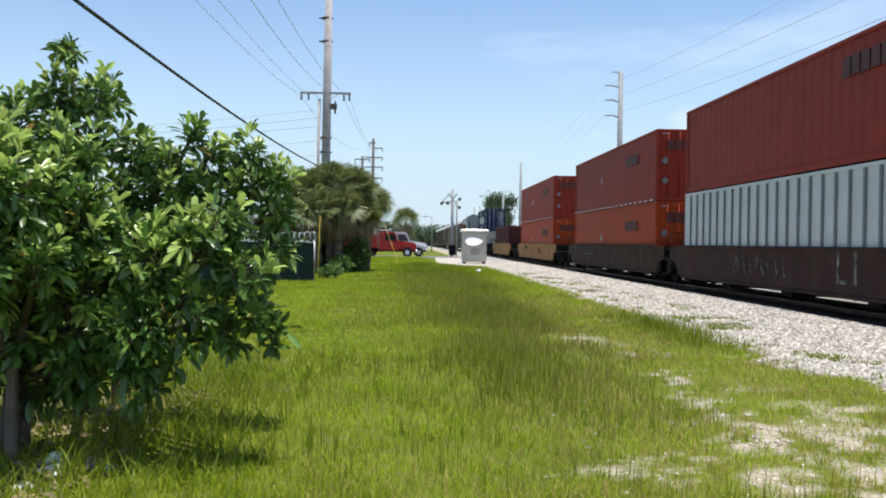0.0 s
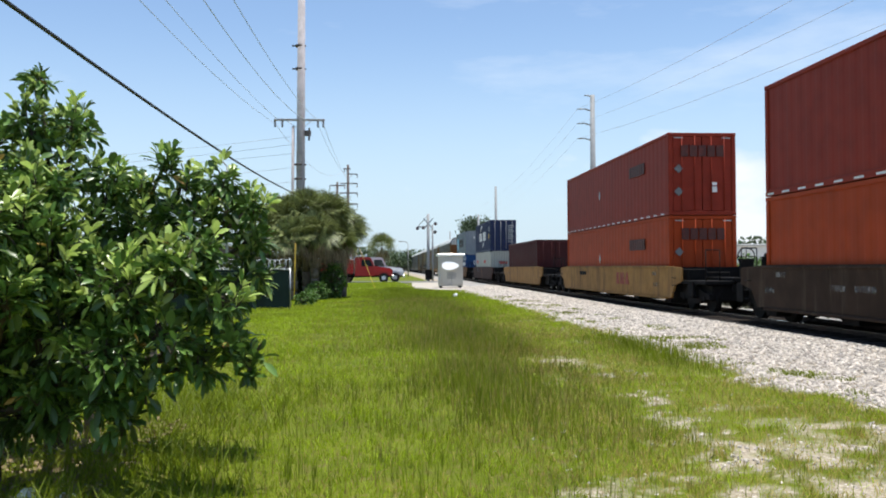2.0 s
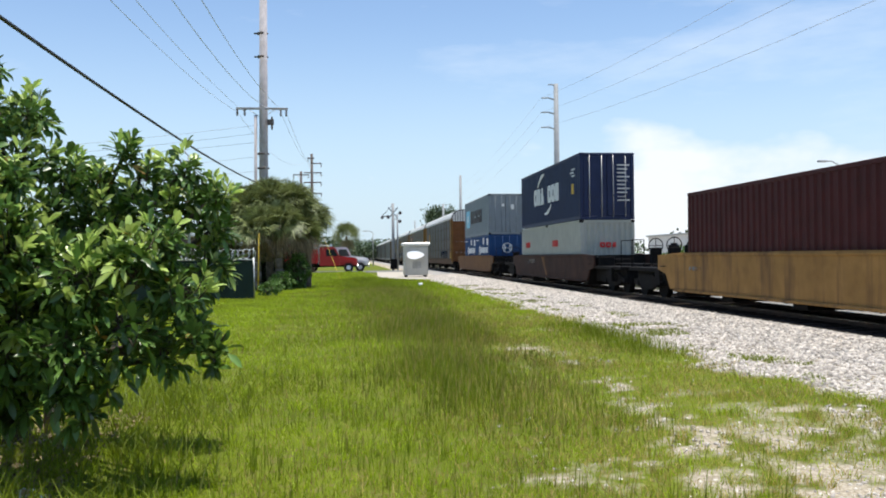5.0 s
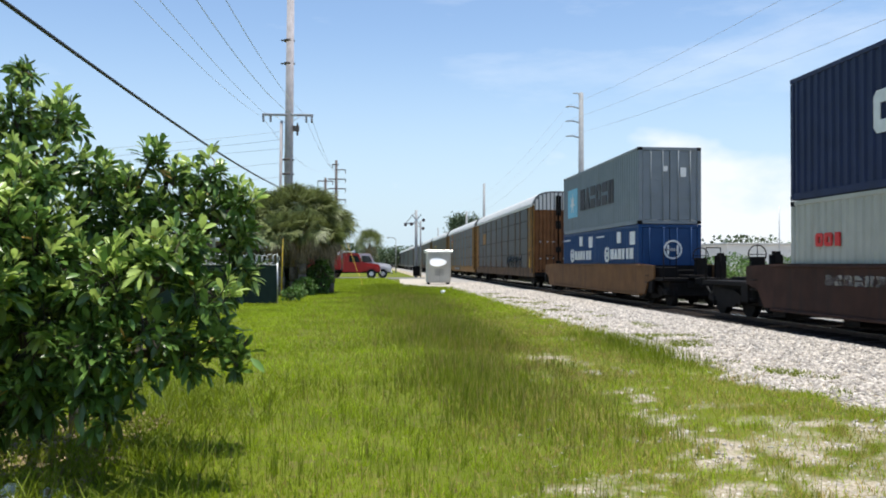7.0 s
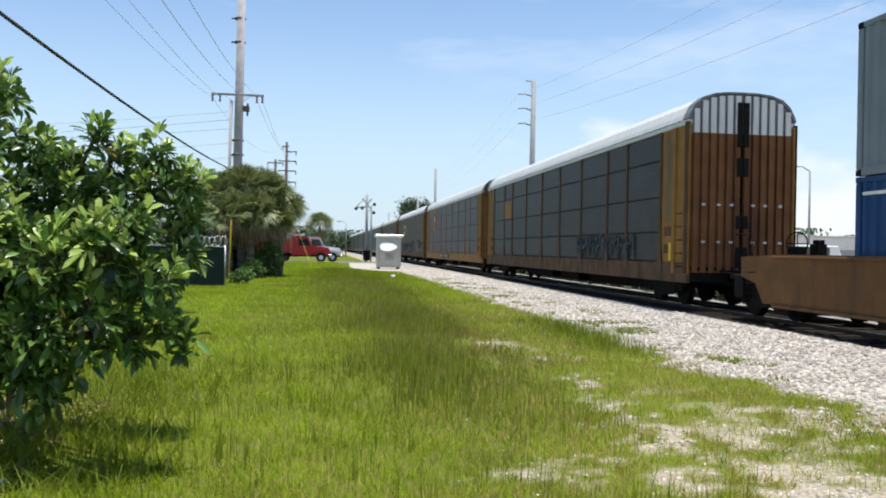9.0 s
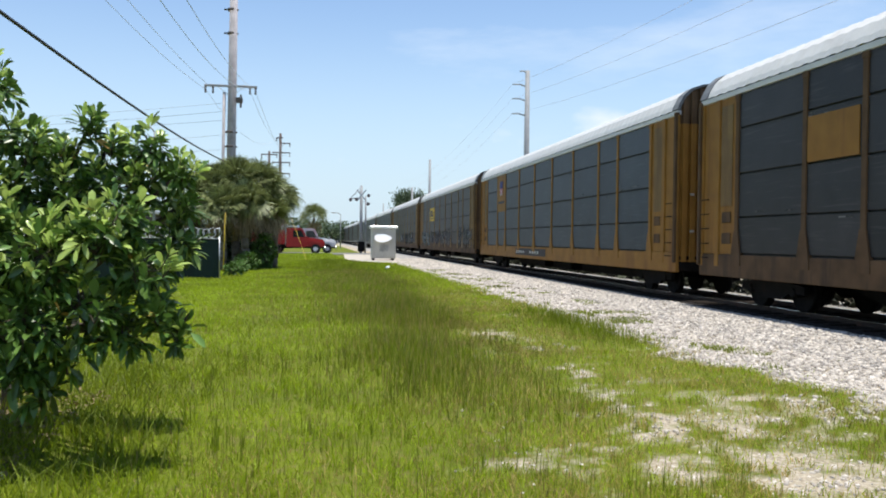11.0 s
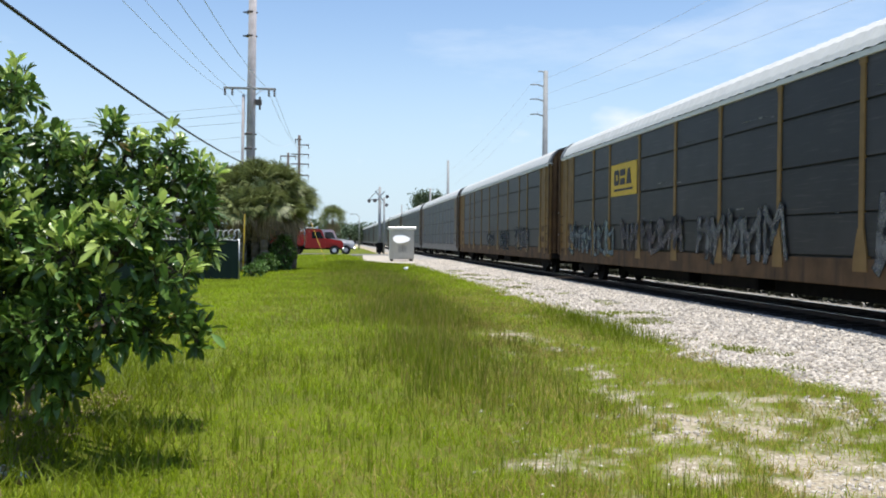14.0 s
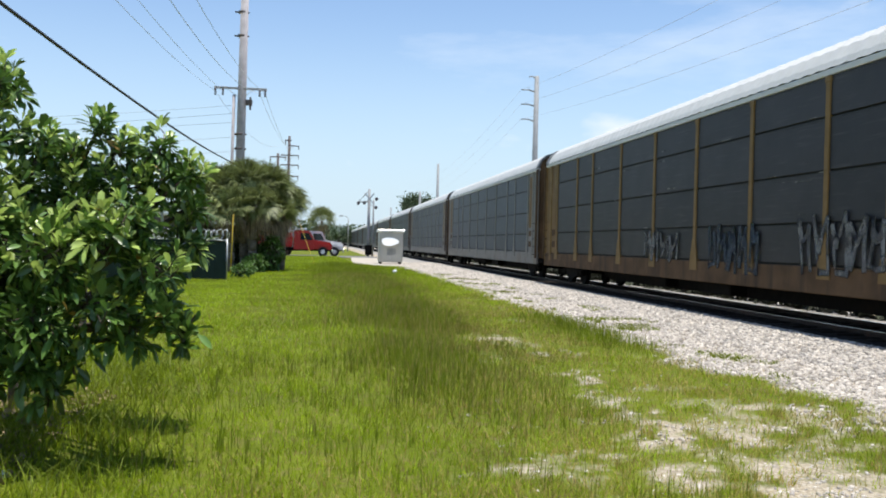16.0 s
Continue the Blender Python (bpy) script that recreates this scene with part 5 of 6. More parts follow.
def broad_tree(label, base, clumps, shoots, per, size, name="broadleaf_tree"):
    """A low tree: forked trunk, limbs to each clump, leafy shoots with whorled ends."""
    t = thing(name, label, "tree")
    base = Vector(base)
    bm = bmesh.new()
    fork = base + Vector((0.02, 0.0, 0.55))
    tube(bm, base - Vector((0, 0, 0.1)), base + Vector((0.01, 0.01, 0.3)), 0.13, 0.10, 10)
    tube(bm, base + Vector((0.01, 0.01, 0.3)), fork, 0.10, 0.085, 10)
    part("trunk", bm, M["bark"], t)
    vs, fs, idx, off = [], [], [], 0
    for (cx, cy, cz, r) in clumps:
        near = 0.85 if cy <= 7.5 and base.y > 7 and cz < 2.0 else 1.0
        cx, cy, cz, r = cx * near, cy * near, EYE[2] + (cz - EYE[2]) * near, r * near
        c = Vector((cx, cy, cz))
        lb = bmesh.new()
        mid = fork.lerp(c, 0.5) + Vector((rng.uniform(-0.08, 0.08), rng.uniform(-0.08, 0.08), rng.uniform(0.0, 0.15)))
        tube(lb, fork, mid, 0.045, 0.030, 7)
        tube(lb, mid, c, 0.030, 0.016, 7)
        n = max(6, int(shoots * (r / 0.32) ** 2))
        u = rng.normal(size=(n, 3)) + np.array((0, 0, 0.15))
        u /= np.linalg.norm(u, axis=1)[:, None]
        ends = np.array(c) + u * (r * rng.uniform(0.45, 1.12, n))[:, None]
        ends[:, 2] = np.maximum(ends[:, 2], 0.14)
        low = u[:, 2] < -0.15
        ax = u * 0.8 + np.where(low[:, None], np.array((0, 0, -0.45)), np.array((0, 0, 0.75)))
        ax /= np.linalg.norm(ax, axis=1)[:, None]
        length = rng.uniform(0.12, 0.26, n)
        for q in range(0, n, 2):
            tube(lb, c, ends[q] - ax[q] * length[q], 0.009, 0.006, 4, False)
            tube(lb, ends[q] - ax[q] * length[q], ends[q], 0.006, 0.003, 4, False)
        part("limb", lb, M["bark"], t)
        # leaves in a spiral along each shoot, crowded at its end
        turn = (np.arange(per)[None, :] * 2.4 + rng.uniform(0, 6.28, (n, 1))).ravel()
        back = (rng.random((n, per)) ** 1.5 * length[:, None]).ravel()
        axr = np.repeat(ax, per, 0)
        e1 = np.cross(axr, np.array((0.3, 0.9, 0.1)))
        e1 /= np.linalg.norm(e1, axis=1)[:, None] + 1e-9
        e2 = np.cross(axr, e1)
        rad = e1 * np.cos(turn)[:, None] + e2 * np.sin(turn)[:, None]
        open_out = (0.35 + 0.8 * np.clip(back / 0.2, 0, 1))[:, None]
        p = np.repeat(ends, per, 0) - axr * back[:, None] + rad * 0.008
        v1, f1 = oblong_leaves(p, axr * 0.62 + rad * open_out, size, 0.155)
        # inner leaves all take the dark green, shading the crown by colour
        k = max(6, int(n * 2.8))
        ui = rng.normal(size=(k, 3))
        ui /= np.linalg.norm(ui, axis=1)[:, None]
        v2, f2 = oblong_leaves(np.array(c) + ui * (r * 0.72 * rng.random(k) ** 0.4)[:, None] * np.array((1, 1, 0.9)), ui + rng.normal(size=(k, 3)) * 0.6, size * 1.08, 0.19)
        # young ends of upward shoots get the sunlit green, lower ones the shaded
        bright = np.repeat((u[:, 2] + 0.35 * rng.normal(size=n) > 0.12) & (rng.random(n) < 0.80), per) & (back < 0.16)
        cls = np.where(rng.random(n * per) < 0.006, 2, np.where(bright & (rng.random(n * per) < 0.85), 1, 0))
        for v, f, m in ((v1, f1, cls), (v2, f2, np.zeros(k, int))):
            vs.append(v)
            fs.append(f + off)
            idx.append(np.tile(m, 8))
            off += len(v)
    me = raw("crown", np.concatenate(vs), np.concatenate(fs), [M["leaf"], M["leaf_young_lit"], M["leaf_dead"]], index=np.concatenate(idx))
    shared("crown", me, t)
    return t


broad_tree("leafy low green tree with glossy whorled leaves beside the fence", (-3.05, 8.05, 0),
           [(-3.25, 7.9, 3.0, 0.30), (-3.17, 7.9, 3.40, 0.17), (-2.84, 7.8, 2.95, 0.28), (-2.92, 7.8, 2.55, 0.36), (-3.6, 7.7, 2.65, 0.42), (-4.1, 7.8, 2.7, 0.5), (-3.3, 7.7, 2.3, 0.42),
            (-2.45, 7.75, 2.48, 0.24), (-2.60, 7.7, 2.05, 0.36), (-2.12, 7.6, 2.38, 0.22), (-2.15, 7.6, 1.98, 0.34), (-1.80, 7.6, 2.42, 0.22), (-1.72, 7.6, 2.08, 0.32), (-1.42, 7.6, 2.16, 0.26), (-1.22, 7.6, 1.92, 0.24),
            (-1.25, 7.55, 1.58, 0.28), (-1.50, 7.45, 1.36, 0.30), (-1.75, 7.35, 1.62, 0.36), (-2.25, 7.35, 1.50, 0.42), (-2.85, 7.4, 1.75, 0.46), (-3.45, 7.4, 1.75, 0.5), (-4.1, 7.6, 1.9, 0.6),
            (-1.90, 7.30, 1.10, 0.36), (-1.32, 7.45, 1.05, 0.24), (-1.15, 7.45, 0.86, 0.14), (-2.35, 7.30, 0.98, 0.40), (-2.05, 7.35, 0.66, 0.26), (-1.62, 7.4, 0.80, 0.24), (-2.45, 7.3, 0.58, 0.30),
            (-2.80, 7.45, 1.10, 0.40), (-2.85, 7.4, 0.66, 0.30), (-3.4, 7.6, 1.2, 0.45), (-3.3, 7.5, 0.75, 0.30), (-2.25, 7.35, 0.36, 0.18), (-1.45, 7.5, 2.44, 0.20), (-1.15, 7.5, 2.24, 0.20), (-1.95, 7.6, 2.62, 0.18), (-1.62, 7.5, 1.85, 0.3)],
           25, 13, 0.132)
broad_tree("smaller leafy tree with bright green leaves by a post", (-3.02, 6.55, 0),
           [(-3.35, 6.4, 1.55, 0.42), (-2.95, 6.3, 1.18, 0.34), (-3.3, 6.3, 1.05, 0.40), (-2.75, 6.35, 0.92, 0.24), (-3.75, 6.5, 1.9, 0.5), (-3.6, 6.4, 1.3, 0.5), (-4.1, 6.5, 2.3, 0.5), (-3.1, 6.3, 0.75, 0.25),
            (-3.05, 6.2, 2.25, 0.40), (-3.3, 5.9, 1.9, 0.42), (-2.72, 6.4, 1.72, 0.32), (-3.6, 6.2, 2.6, 0.42), (-4.2, 6.0, 2.4, 0.55), (-2.68, 6.2, 1.35, 0.28), (-3.0, 5.8, 1.45, 0.36), (-3.4, 5.7, 1.25, 0.36),
            (-2.58, 6.1, 1.95, 0.36), (-2.52, 6.35, 2.3, 0.30), (-2.42, 6.6, 1.62, 0.34), (-2.2, 6.7, 1.3, 0.30), (-2.6, 6.0, 1.6, 0.3), (-2.45, 6.5, 0.62, 0.24), (-2.15, 6.5, 0.78, 0.22), (-2.75, 6.6, 0.55, 0.28), (-2.75, 5.6, 2.0, 0.36), (-2.9, 5.5, 1.5, 0.34), (-3.0, 5.4, 2.35, 0.4), (-2.5, 5.75, 1.5, 0.26)],
           25, 13, 0.126)


# ---- fence posts and litter beside the trees ----
for (x, y, h) in ((-2.83, 8.25, 1.15), (-2.90, 6.25, 0.85), (-3.02, 11.2, 1.2)):
    bm = boxes((x - 0.038, y - 0.038, -0.1, x + 0.038, y + 0.038, h), bevel=0.012)
    solid("fence_post", bm, M["post_wood"], "weathered grey wooden fence post under the tree", "post", "old wooden fence posts")
for k, (x, y, r) in enumerate(((-2.45, 5.9, 0.11), (-2.28, 6.15, 0.09), (-2.55, 6.2, 0.12), (-2.75, 5.6, 0.10), (-2.5, 5.55, 0.08), (-2.12, 6.05, 0.06))):
    bm = bmesh.new()
    bmesh.ops.create_icosphere(bm, subdivisions=2, radius=r)
    for v in bm.verts:
        v.co *= 0.75 + 0.5 * noise.noise(v.co * 14 + Vector((k, 0, 0)))
        v.co.z *= 0.6
    bmesh.ops.translate(bm, verts=list(bm.verts), vec=(x, y, r * 0.3))
    solid("litter", bm, M["litter"], "crumpled white plastic litter in the grass", "litter", "litter under the trees")


n = 2600
lx, ly = rng.uniform(-4.2, -2.1, n), rng.uniform(5.0, 9.2, n)
lv, lf = leaf_cards(np.stack([lx, ly, 0.02 + 0.03 * rng.random(n)], -1), rng.normal(size=(n, 3)) * np.array((1, 1, 0.25)), 0.10, 0.22)
tagged(new("fallen_leaves", raw("fallen_leaves", lv, lf, M["palm_dead"])), "dry brown fallen leaves under the trees", "leaves", kind="stuff")


bm = bmesh.new()
bmesh.ops.create_icosphere(bm, subdivisions=2, radius=0.16)
for v in bm.verts:
    v.co *= 0.8 + 0.5 * noise.noise(v.co * 12)
    v.co.z *= 0.7
bmesh.ops.translate(bm, verts=list(bm.verts), vec=(3.88, 45.0, 0.16))
solid("litter", bm, M["litter"], "white scrap of litter in the verge", "litter")


# ---- screened fence with razor wire ----
def screen_fence(a, b, h, label):
    f = thing("screen_fence", label, "fence")
    a, b = Vector(a), Vector(b)
    d = b - a
    n = max(1, round(d.length / 3.0))
    for k in range(n + 1):
        p = a.lerp(b, k / n)
        part("post", tubes(((p.x, p.y, -0.1), (p.x, p.y, h + 0.05), 0.045), ((p.x, p.y, h + 0.05), (p.x, p.y, h + 0.45), 0.02), n=8), M["galv"], f)
    u = d.normalized()
    s = Vector((-u.y, u.x, 0))
    bm = bmesh.new()
    m = max(2, int(d.length / 0.25))
    rows = []
    for k in range(m + 1):
        p = a + u * (d.length * k / m) + s * (0.06 + 0.025 * math.sin(k * 0.7) + 0.012 * math.sin(k * 2.3))
        rows.append([bm.verts.new((p.x + s.x * 0.01 * j, p.y + s.y * 0.01 * j, 0.03 + (h - 0.06) * j / 4 - (0.015 if k % 5 else 0))) for j in range(5)])
    for k in range(m):
        for j in range(4):
            bm.faces.new((rows[k][j], rows[k + 1][j], rows[k + 1][j + 1], rows[k][j + 1]))
    part("screen", bm, M["screen"], f, "dark green windscreen mesh")
    part("top_rail", tubes(((a.x, a.y, h), (b.x, b.y, h), 0.022), n=6), M["galv"], f)
    bm = bmesh.new()
    turns = int(d.length / 0.22)
    prev = None
    for k in range(turns * 14 + 1):
        q = a + u * (d.length * k / (turns * 14))
        ang = k * math.tau / 14
        r = 0.20 + 0.03 * math.sin(k * 0.13)
        p = q + s * (r * math.cos(ang)) + u * (0.17 * math.cos(ang)) + Vector((0, 0, h + 0.20 + r * math.sin(ang)))
        if prev is not None:
            tube(bm, prev, p, 0.015, n=4, caps=False)
        prev = p
    part("razor_coil", bm, M["coil_wire"], f, "coiled razor wire")
    return f


screen_fence((-3.82, 34.3, 0), (-16.5, 34.3, 0), 1.62, "dark green screened chain-link fence topped with razor wire")


# ---- palms ----
def fan_palm(x, y, h, r, leaves, label, skirt=14):
    """A cabbage palm: rough trunk, ball of fan fronds, hanging dead fronds."""
    p = thing("cabbage_palm", label, "palm tree", "palms by the utility pole")
    bm = bmesh.new()
    for k in range(6):
        z0, z1 = (h - 0.2) * k / 6, (h - 0.2) * (k + 1) / 6
        tube(bm, (x + 0.03 * math.sin(k), y, z0), (x + 0.03 * math.sin(k + 1), y, z1), 0.21 + 0.02 * (k % 2), 0.19 + 0.02 * (k % 2), 10)
    part("trunk", bm, M["palm_trunk"], p)

    def fronds(count, lo, hi, length, blade, dead):
        vs, fs, off = [], [], 0
        for i in range(count):
            az = i * 2.39996 + rng.uniform(-0.3, 0.3)
            el = rng.uniform(lo, hi)
            d = np.array((math.cos(az) * math.cos(el), math.sin(az) * math.cos(el), math.sin(el)))
            L = length * rng.uniform(0.8, 1.1)
            o = np.array((x, y, h))
            hub = o + d * L - np.array((0, 0, 0.12 * L))
            side = np.cross(d, (0, 0, 1.0))
            side /= np.linalg.norm(side) + 1e-6
            roll = rng.uniform(-1.1, 1.1)
            side, nor = side * math.cos(roll) + np.cross(side, d) * math.sin(roll), np.cross(side, d) * math.cos(roll) - side * math.sin(roll)
            vs += [o + side * 0.02, o - side * 0.02, hub + nor * 0.02]
            fs.append((off, off + 1, off + 2))
            off += 3
            nb = 24
            for j in range(nb):
                a = (j / (nb - 1) - 0.5) * 3.9
                dirn = d * math.cos(a) + side * math.sin(a) + nor * 0.25 * (0.5 - abs(a) / 4)
                bl = blade * rng.uniform(0.8, 1.1) * (1 - 0.10 * abs(a))
                tip = hub + dirn * bl - np.array((0, 0, (0.34 if not dead else 0.9) * bl * rng.uniform(0.6, 1.2)))
                mid = hub + dirn * bl * 0.55
                wd = np.cross(dirn, nor) * 0.028
                vs += [hub, mid + wd, tip, mid - wd]
                fs += [(off, off + 1, off + 3), (off + 1, off + 2, off + 3)]
                off += 4
        return np.array(vs), np.array(fs)
    v, f = fronds(leaves, -0.45, 1.45, r * 0.52, r * 0.62, False)
    shared("crown", raw("crown", v, f, M["palm_green"]), p)
    if skirt:
        v, f = fronds(skirt, -1.35, -0.6, r * 0.45, r * 0.6, True)
        tagged(shared("dead_fronds", raw("dead_fronds", v, f, M["palm_dead"]), p), "dry brown hanging fronds")
    return p


PALM = "cabbage palm with shaggy green fan fronds and dry skirt"
for (x, y, h, r, k, sk) in ((-4.5, 48.5, 4.85, 1.75, 64, 10), (-3.2, 49.5, 4.75, 1.7, 60, 10), (-5.7, 48.0, 4.4, 1.7, 56, 10), (-2.45, 50.5, 4.1, 1.6, 56, 10), (-3.9, 47.4, 3.7, 1.5, 48, 8),
                            (-7.0, 49.0, 4.0, 1.7, 50, 10), (-2.7, 48.8, 3.3, 1.4, 44, 8), (-5.0, 46.6, 3.4, 1.5, 44, 8)):
    fan_palm(x * 0.925, y - 3.7, h * 0.95, r * 0.97, k, PALM, sk)
fan_palm(-0.3, 150, 5.6, 3.0, 72, "distant cabbage palm beyond the road", 10)


def shrub(x, y, r, h, n, label, material="shrub", size=0.16, group="shrubs along the fence"):
    """A loose mound of small leaves on a few stems."""
    t = thing("shrub", label, "shrub", group)
    bm = bmesh.new()
    for k in range(5):
        a = k * 1.26
        tube(bm, (x, y, 0), (x + r * 0.5 * math.cos(a), y + r * 0.5 * math.sin(a), h * 0.7), 0.03, 0.01, 5)
    part("stem", bm, M["bark"], t)
    u = rng.normal(size=(n, 3))
    u /= np.linalg.norm(u, axis=1)[:, None]
    rr = rng.uniform(0.3, 1.0, n) ** 0.4 * (1 + 0.25 * np.sin(4 * u[:, 0] + x) * np.cos(5 * u[:, 2]))
    pts = np.array((x, y, h * 0.52)) + u * rr[:, None] * np.array((r, r, h * 0.5))
    pts[:, 2] = np.maximum(pts[:, 2], 0.05)
    v, f = leaf_cards(pts, u + rng.normal(size=(n, 3)) * 0.5, size, 0.32)
    shared("crown", raw("crown", v, f, M[material]), t)
    return t


for (x, y, r, h, n) in ((-2.70, 44.5, 0.6, 1.9, 1500), (-3.0, 48.5, 0.7, 1.6, 1000), (-3.4, 42.6, 0.55, 0.9, 600), (-3.5, 43.5, 0.5, 0.9, 400), (-3.6, 40.0, 0.4, 0.6, 300), (-3.5, 36.8, 0.4, 0.55, 300)):
    shrub(x, y, r, h, n, "bushy green shrub at the foot of the palms")

for (x, y, r, h) in ((-3.4, 46.6, 0.8, 2.3), (-4.3, 46.8, 0.9, 2.4), (-5.3, 46.0, 0.9, 2.3), (-6.3, 46.0, 0.9, 2.3), (-7.4, 46.5, 1.0, 2.4)):
    shrub(x, y, r, h, 1100, "dark understorey shrub between the palm trunks", "far_leaf", 0.22, "dark shrubs under the palms")

# ---- utility poles and wires ----
def span(bm, a, b, sag, r, n=22):
    """One hanging wire, a single tube."""
    a, b = Vector(a), Vector(b)
    q = (b - a).to_track_quat("Z", "Y")
    rings = []
    for k in range(n + 1):
        t = k / n
        p = a.lerp(b, t) - Vector((0, 0, 4 * sag * t * (1 - t)))
        rings.append([bm.verts.new(p + q @ Vector((r * math.cos(j * math.tau / 5), r * math.sin(j * math.tau / 5), 0))) for j in range(5)])
    for k in range(n):
        for j in range(5):
            bm.faces.new((rings[k][j], rings[k][(j + 1) % 5], rings[k + 1][(j + 1) % 5], rings[k + 1][j])).smooth = True


def cable(name, a, b, sag, r, material, label):
    bm = bmesh.new()
    span(bm, a, b, sag, r)
    return solid(name, bm, M[material], label, "cable", "overhead wires")


def utility_pole(x, y, h, r0, r1, arms, material, label, lean=0.0):
    p = thing("utility_pole", label, "utility pole", "utility poles")
    part("pole", tubes(((x, y, -0.3), (x + lean * h, y, h), r0, r1), n=16), M[material], p)
    for (z, x0, x1, pins) in arms:
        a = part("crossarm", boxes((x + x0, y - 0.22, z - 0.06, x + x1, y - 0.12, z + 0.06), bevel=0.01), M[material], p)
        part("brace", tubes(((x + x0 * 0.5, y - 0.2, z - 0.05), (x, y - 0.1, z - 0.55), 0.015), ((x + x1 * 0.5, y - 0.2, z - 0.05), (x, y - 0.1, z - 0.55), 0.015), n=5), M["galv"], a)
        for q in pins:
            bm = bmesh.new()
            for j in range(3):
                tube(bm, (x + q, y - 0.17, z - 0.08 - 0.12 * j), (x + q, y - 0.17, z - 0.17 - 0.12 * j), 0.07, 0.045, 10)
            part("insulator", bm, M["insulator"], a)
    return p


PA = (-4.68, 47.0)
main_pole = utility_pole(PA[0], PA[1], 18.0, 0.27, 0.20, [(9.95, -1.42, 1.40, (-1.35, -0.95, 1.02, 1.32))], "pole_wood", "tall weathered wooden utility pole with one crossarm", 0.006)
part("riser_pipe", tubes(((PA[0] - 0.42, 46.85, 0), (PA[0] - 0.36, 46.9, 9.6), 0.085), n=10), M["pole_wood"], main_pole)
part("bracket", boxes((-4.4, 46.75, 9.05, -4.05, 46.95, 9.35), (-4.2, 46.8, 8.8, -4.1, 46.9, 9.5), bevel=0.01), M["pole_dark"], main_pole)
for z in (3.9, 6.6, 7.4, 12.8, 14.1):
    part("band", tubes(((PA[0], 47, z), (PA[0], 47, z + 0.12), 0.285 - 0.003 * z), ((PA[0] - 0.42, 46.95, z + 0.05), (PA[0] + 0.36, 46.95, z + 0.05), 0.045), n=12), M["pole_dark"], main_pole)
solid("guy_marker", tubes(((-4.42, 41.5, 0.05), (-4.36, 41.7, 2.9), 0.035), n=8), M["yellow_paint"], "yellow plastic guy wire marker", "marker")
utility_pole(-4.03, 95, 13.4, 0.20, 0.14, [(12.9, -0.5, 0.3, (-0.4,)), (12.3, -0.1, 1.1, (1.05,)), (11.24, -0.9, 1.1, (1.05,)), (10.15, -0.9, 1.1, (1.05,)), (8.9, -0.1, 1.1, (1.05,))], "pole_dark", "dark wooden utility pole with several crossarms")
utility_pole(-5.35, 97, 11.6, 0.18, 0.13, [(11.2, -0.9, 0.9, (-0.85, 0.85))], "pole_dark", "dark wooden utility pole with a single crossarm")


def line_pole(x, y, h, arms, label, material="pole_grey"):
    p = thing("line_pole", label, "utility pole", "grey line poles behind the track")
    part("pole", tubes(((x, y, -0.3), (x, y, h), 0.26, 0.17), n=14), M[material], p)
    for (z, ln) in arms:
        part("arm", tubes(((x, y, z - 0.15), (x - ln * 0.5, y, z + 0.02), 0.06, 0.05), ((x - ln * 0.5, y, z + 0.02), (x - ln, y, z), 0.05, 0.04), n=8), M[material], p)
    return p


line_pole(15.35, 60, 14.3, [(14.25, 0.6), (13.25, 1.15), (12.19, 1.15), (11.08, 1.15)], "tall grey steel pole with three short arms")
line_pole(16.3, 120, 13.4, [], "plain grey pole behind the track")
line_pole(17.2, 150, 11.2, [], "plain grey pole behind the track")
line_pole(12.2 + 5.0, 215, 11.0, [], "plain grey pole behind the track")

# the heavy cable and the conductors
cable("heavy_cable", (-4.75, 47.0, 5.75), (-4.75, -14, 5.70), 0.70, 0.032, "wire", "thick black overhead cable")
for q, sag in ((-1.35, 1.45), (-0.95, 1.15), (1.02, 2.6), (1.32, 2.05)):
    cable("conductor", (PA[0] + q, 46.8, 9.75), (PA[0] + q, -14, 9.75), sag, 0.010, "wire_pale", "thin pale conductor strung between utility poles")
for q, q2, z2 in ((-1.35, -0.8, 12.45), (1.02, 0.8, 12.45), (1.32, 1.4, 11.05)):
    cable("conductor", (PA[0] + q, 46.8, 9.75), (-4.03 + q2, 94.8, z2), 1.3, 0.012, "wire_pale", "thin pale conductor strung between utility poles")
for z, zl in ((9.05, 8.7), (8.6, 8.1), (8.1, 8.2), (7.3, 7.0), (6.5, 6.6)):
    cable("side_wire", (PA[0] - 0.2, 46.9, z), (-45, 60, zl), 0.7, 0.010, "wire_pale", "thin pale service wire from the pole")
for z in (13.25, 12.19, 11.08):
    cable("line_wire", (14.2, 60, z), (14.2, -65, z), 3.05, 0.008, "wire_pale", "thin pale wire hung beside the railway")
    cable("line_wire", (14.2, 60, z), (15.2, 150, z - 1.2), 1.8, 0.006, "wire_pale", "thin pale wire hung beside the railway")
cable("guy_wire", (-2.35, 70, 4.2), (-0.6, 62, 0.0), 0.0, 0.013, "yellow_paint", "slack yellow guy wire marker near the road")

# ---- crossing: road, signal, cabinet, trucks ----
bm = bmesh.new()
prism(bm, [(-60, 89.5), (8.5, 89.5), (8.5, 100), (-60, 100)], 2, -0.05, 0.03)
solid("road", bm, M["asphalt"], "sun-bleached asphalt road over the railway", "road", kind="structure")
bm = bmesh.new()
prism(bm, [(2.2, 62.5), (6.9, 58), (8.9, 64), (9.0, 89.4), (3.0, 89.4)], 2, -0.05, 0.035)
solid("gravel_pad", bm, M["concrete"], "pale crushed limestone pad round the cabinet", "pavement", kind="structure")

cab = thing("signal_cabinet", "pale metal railway signal cabinet on a pad", "cabinet")
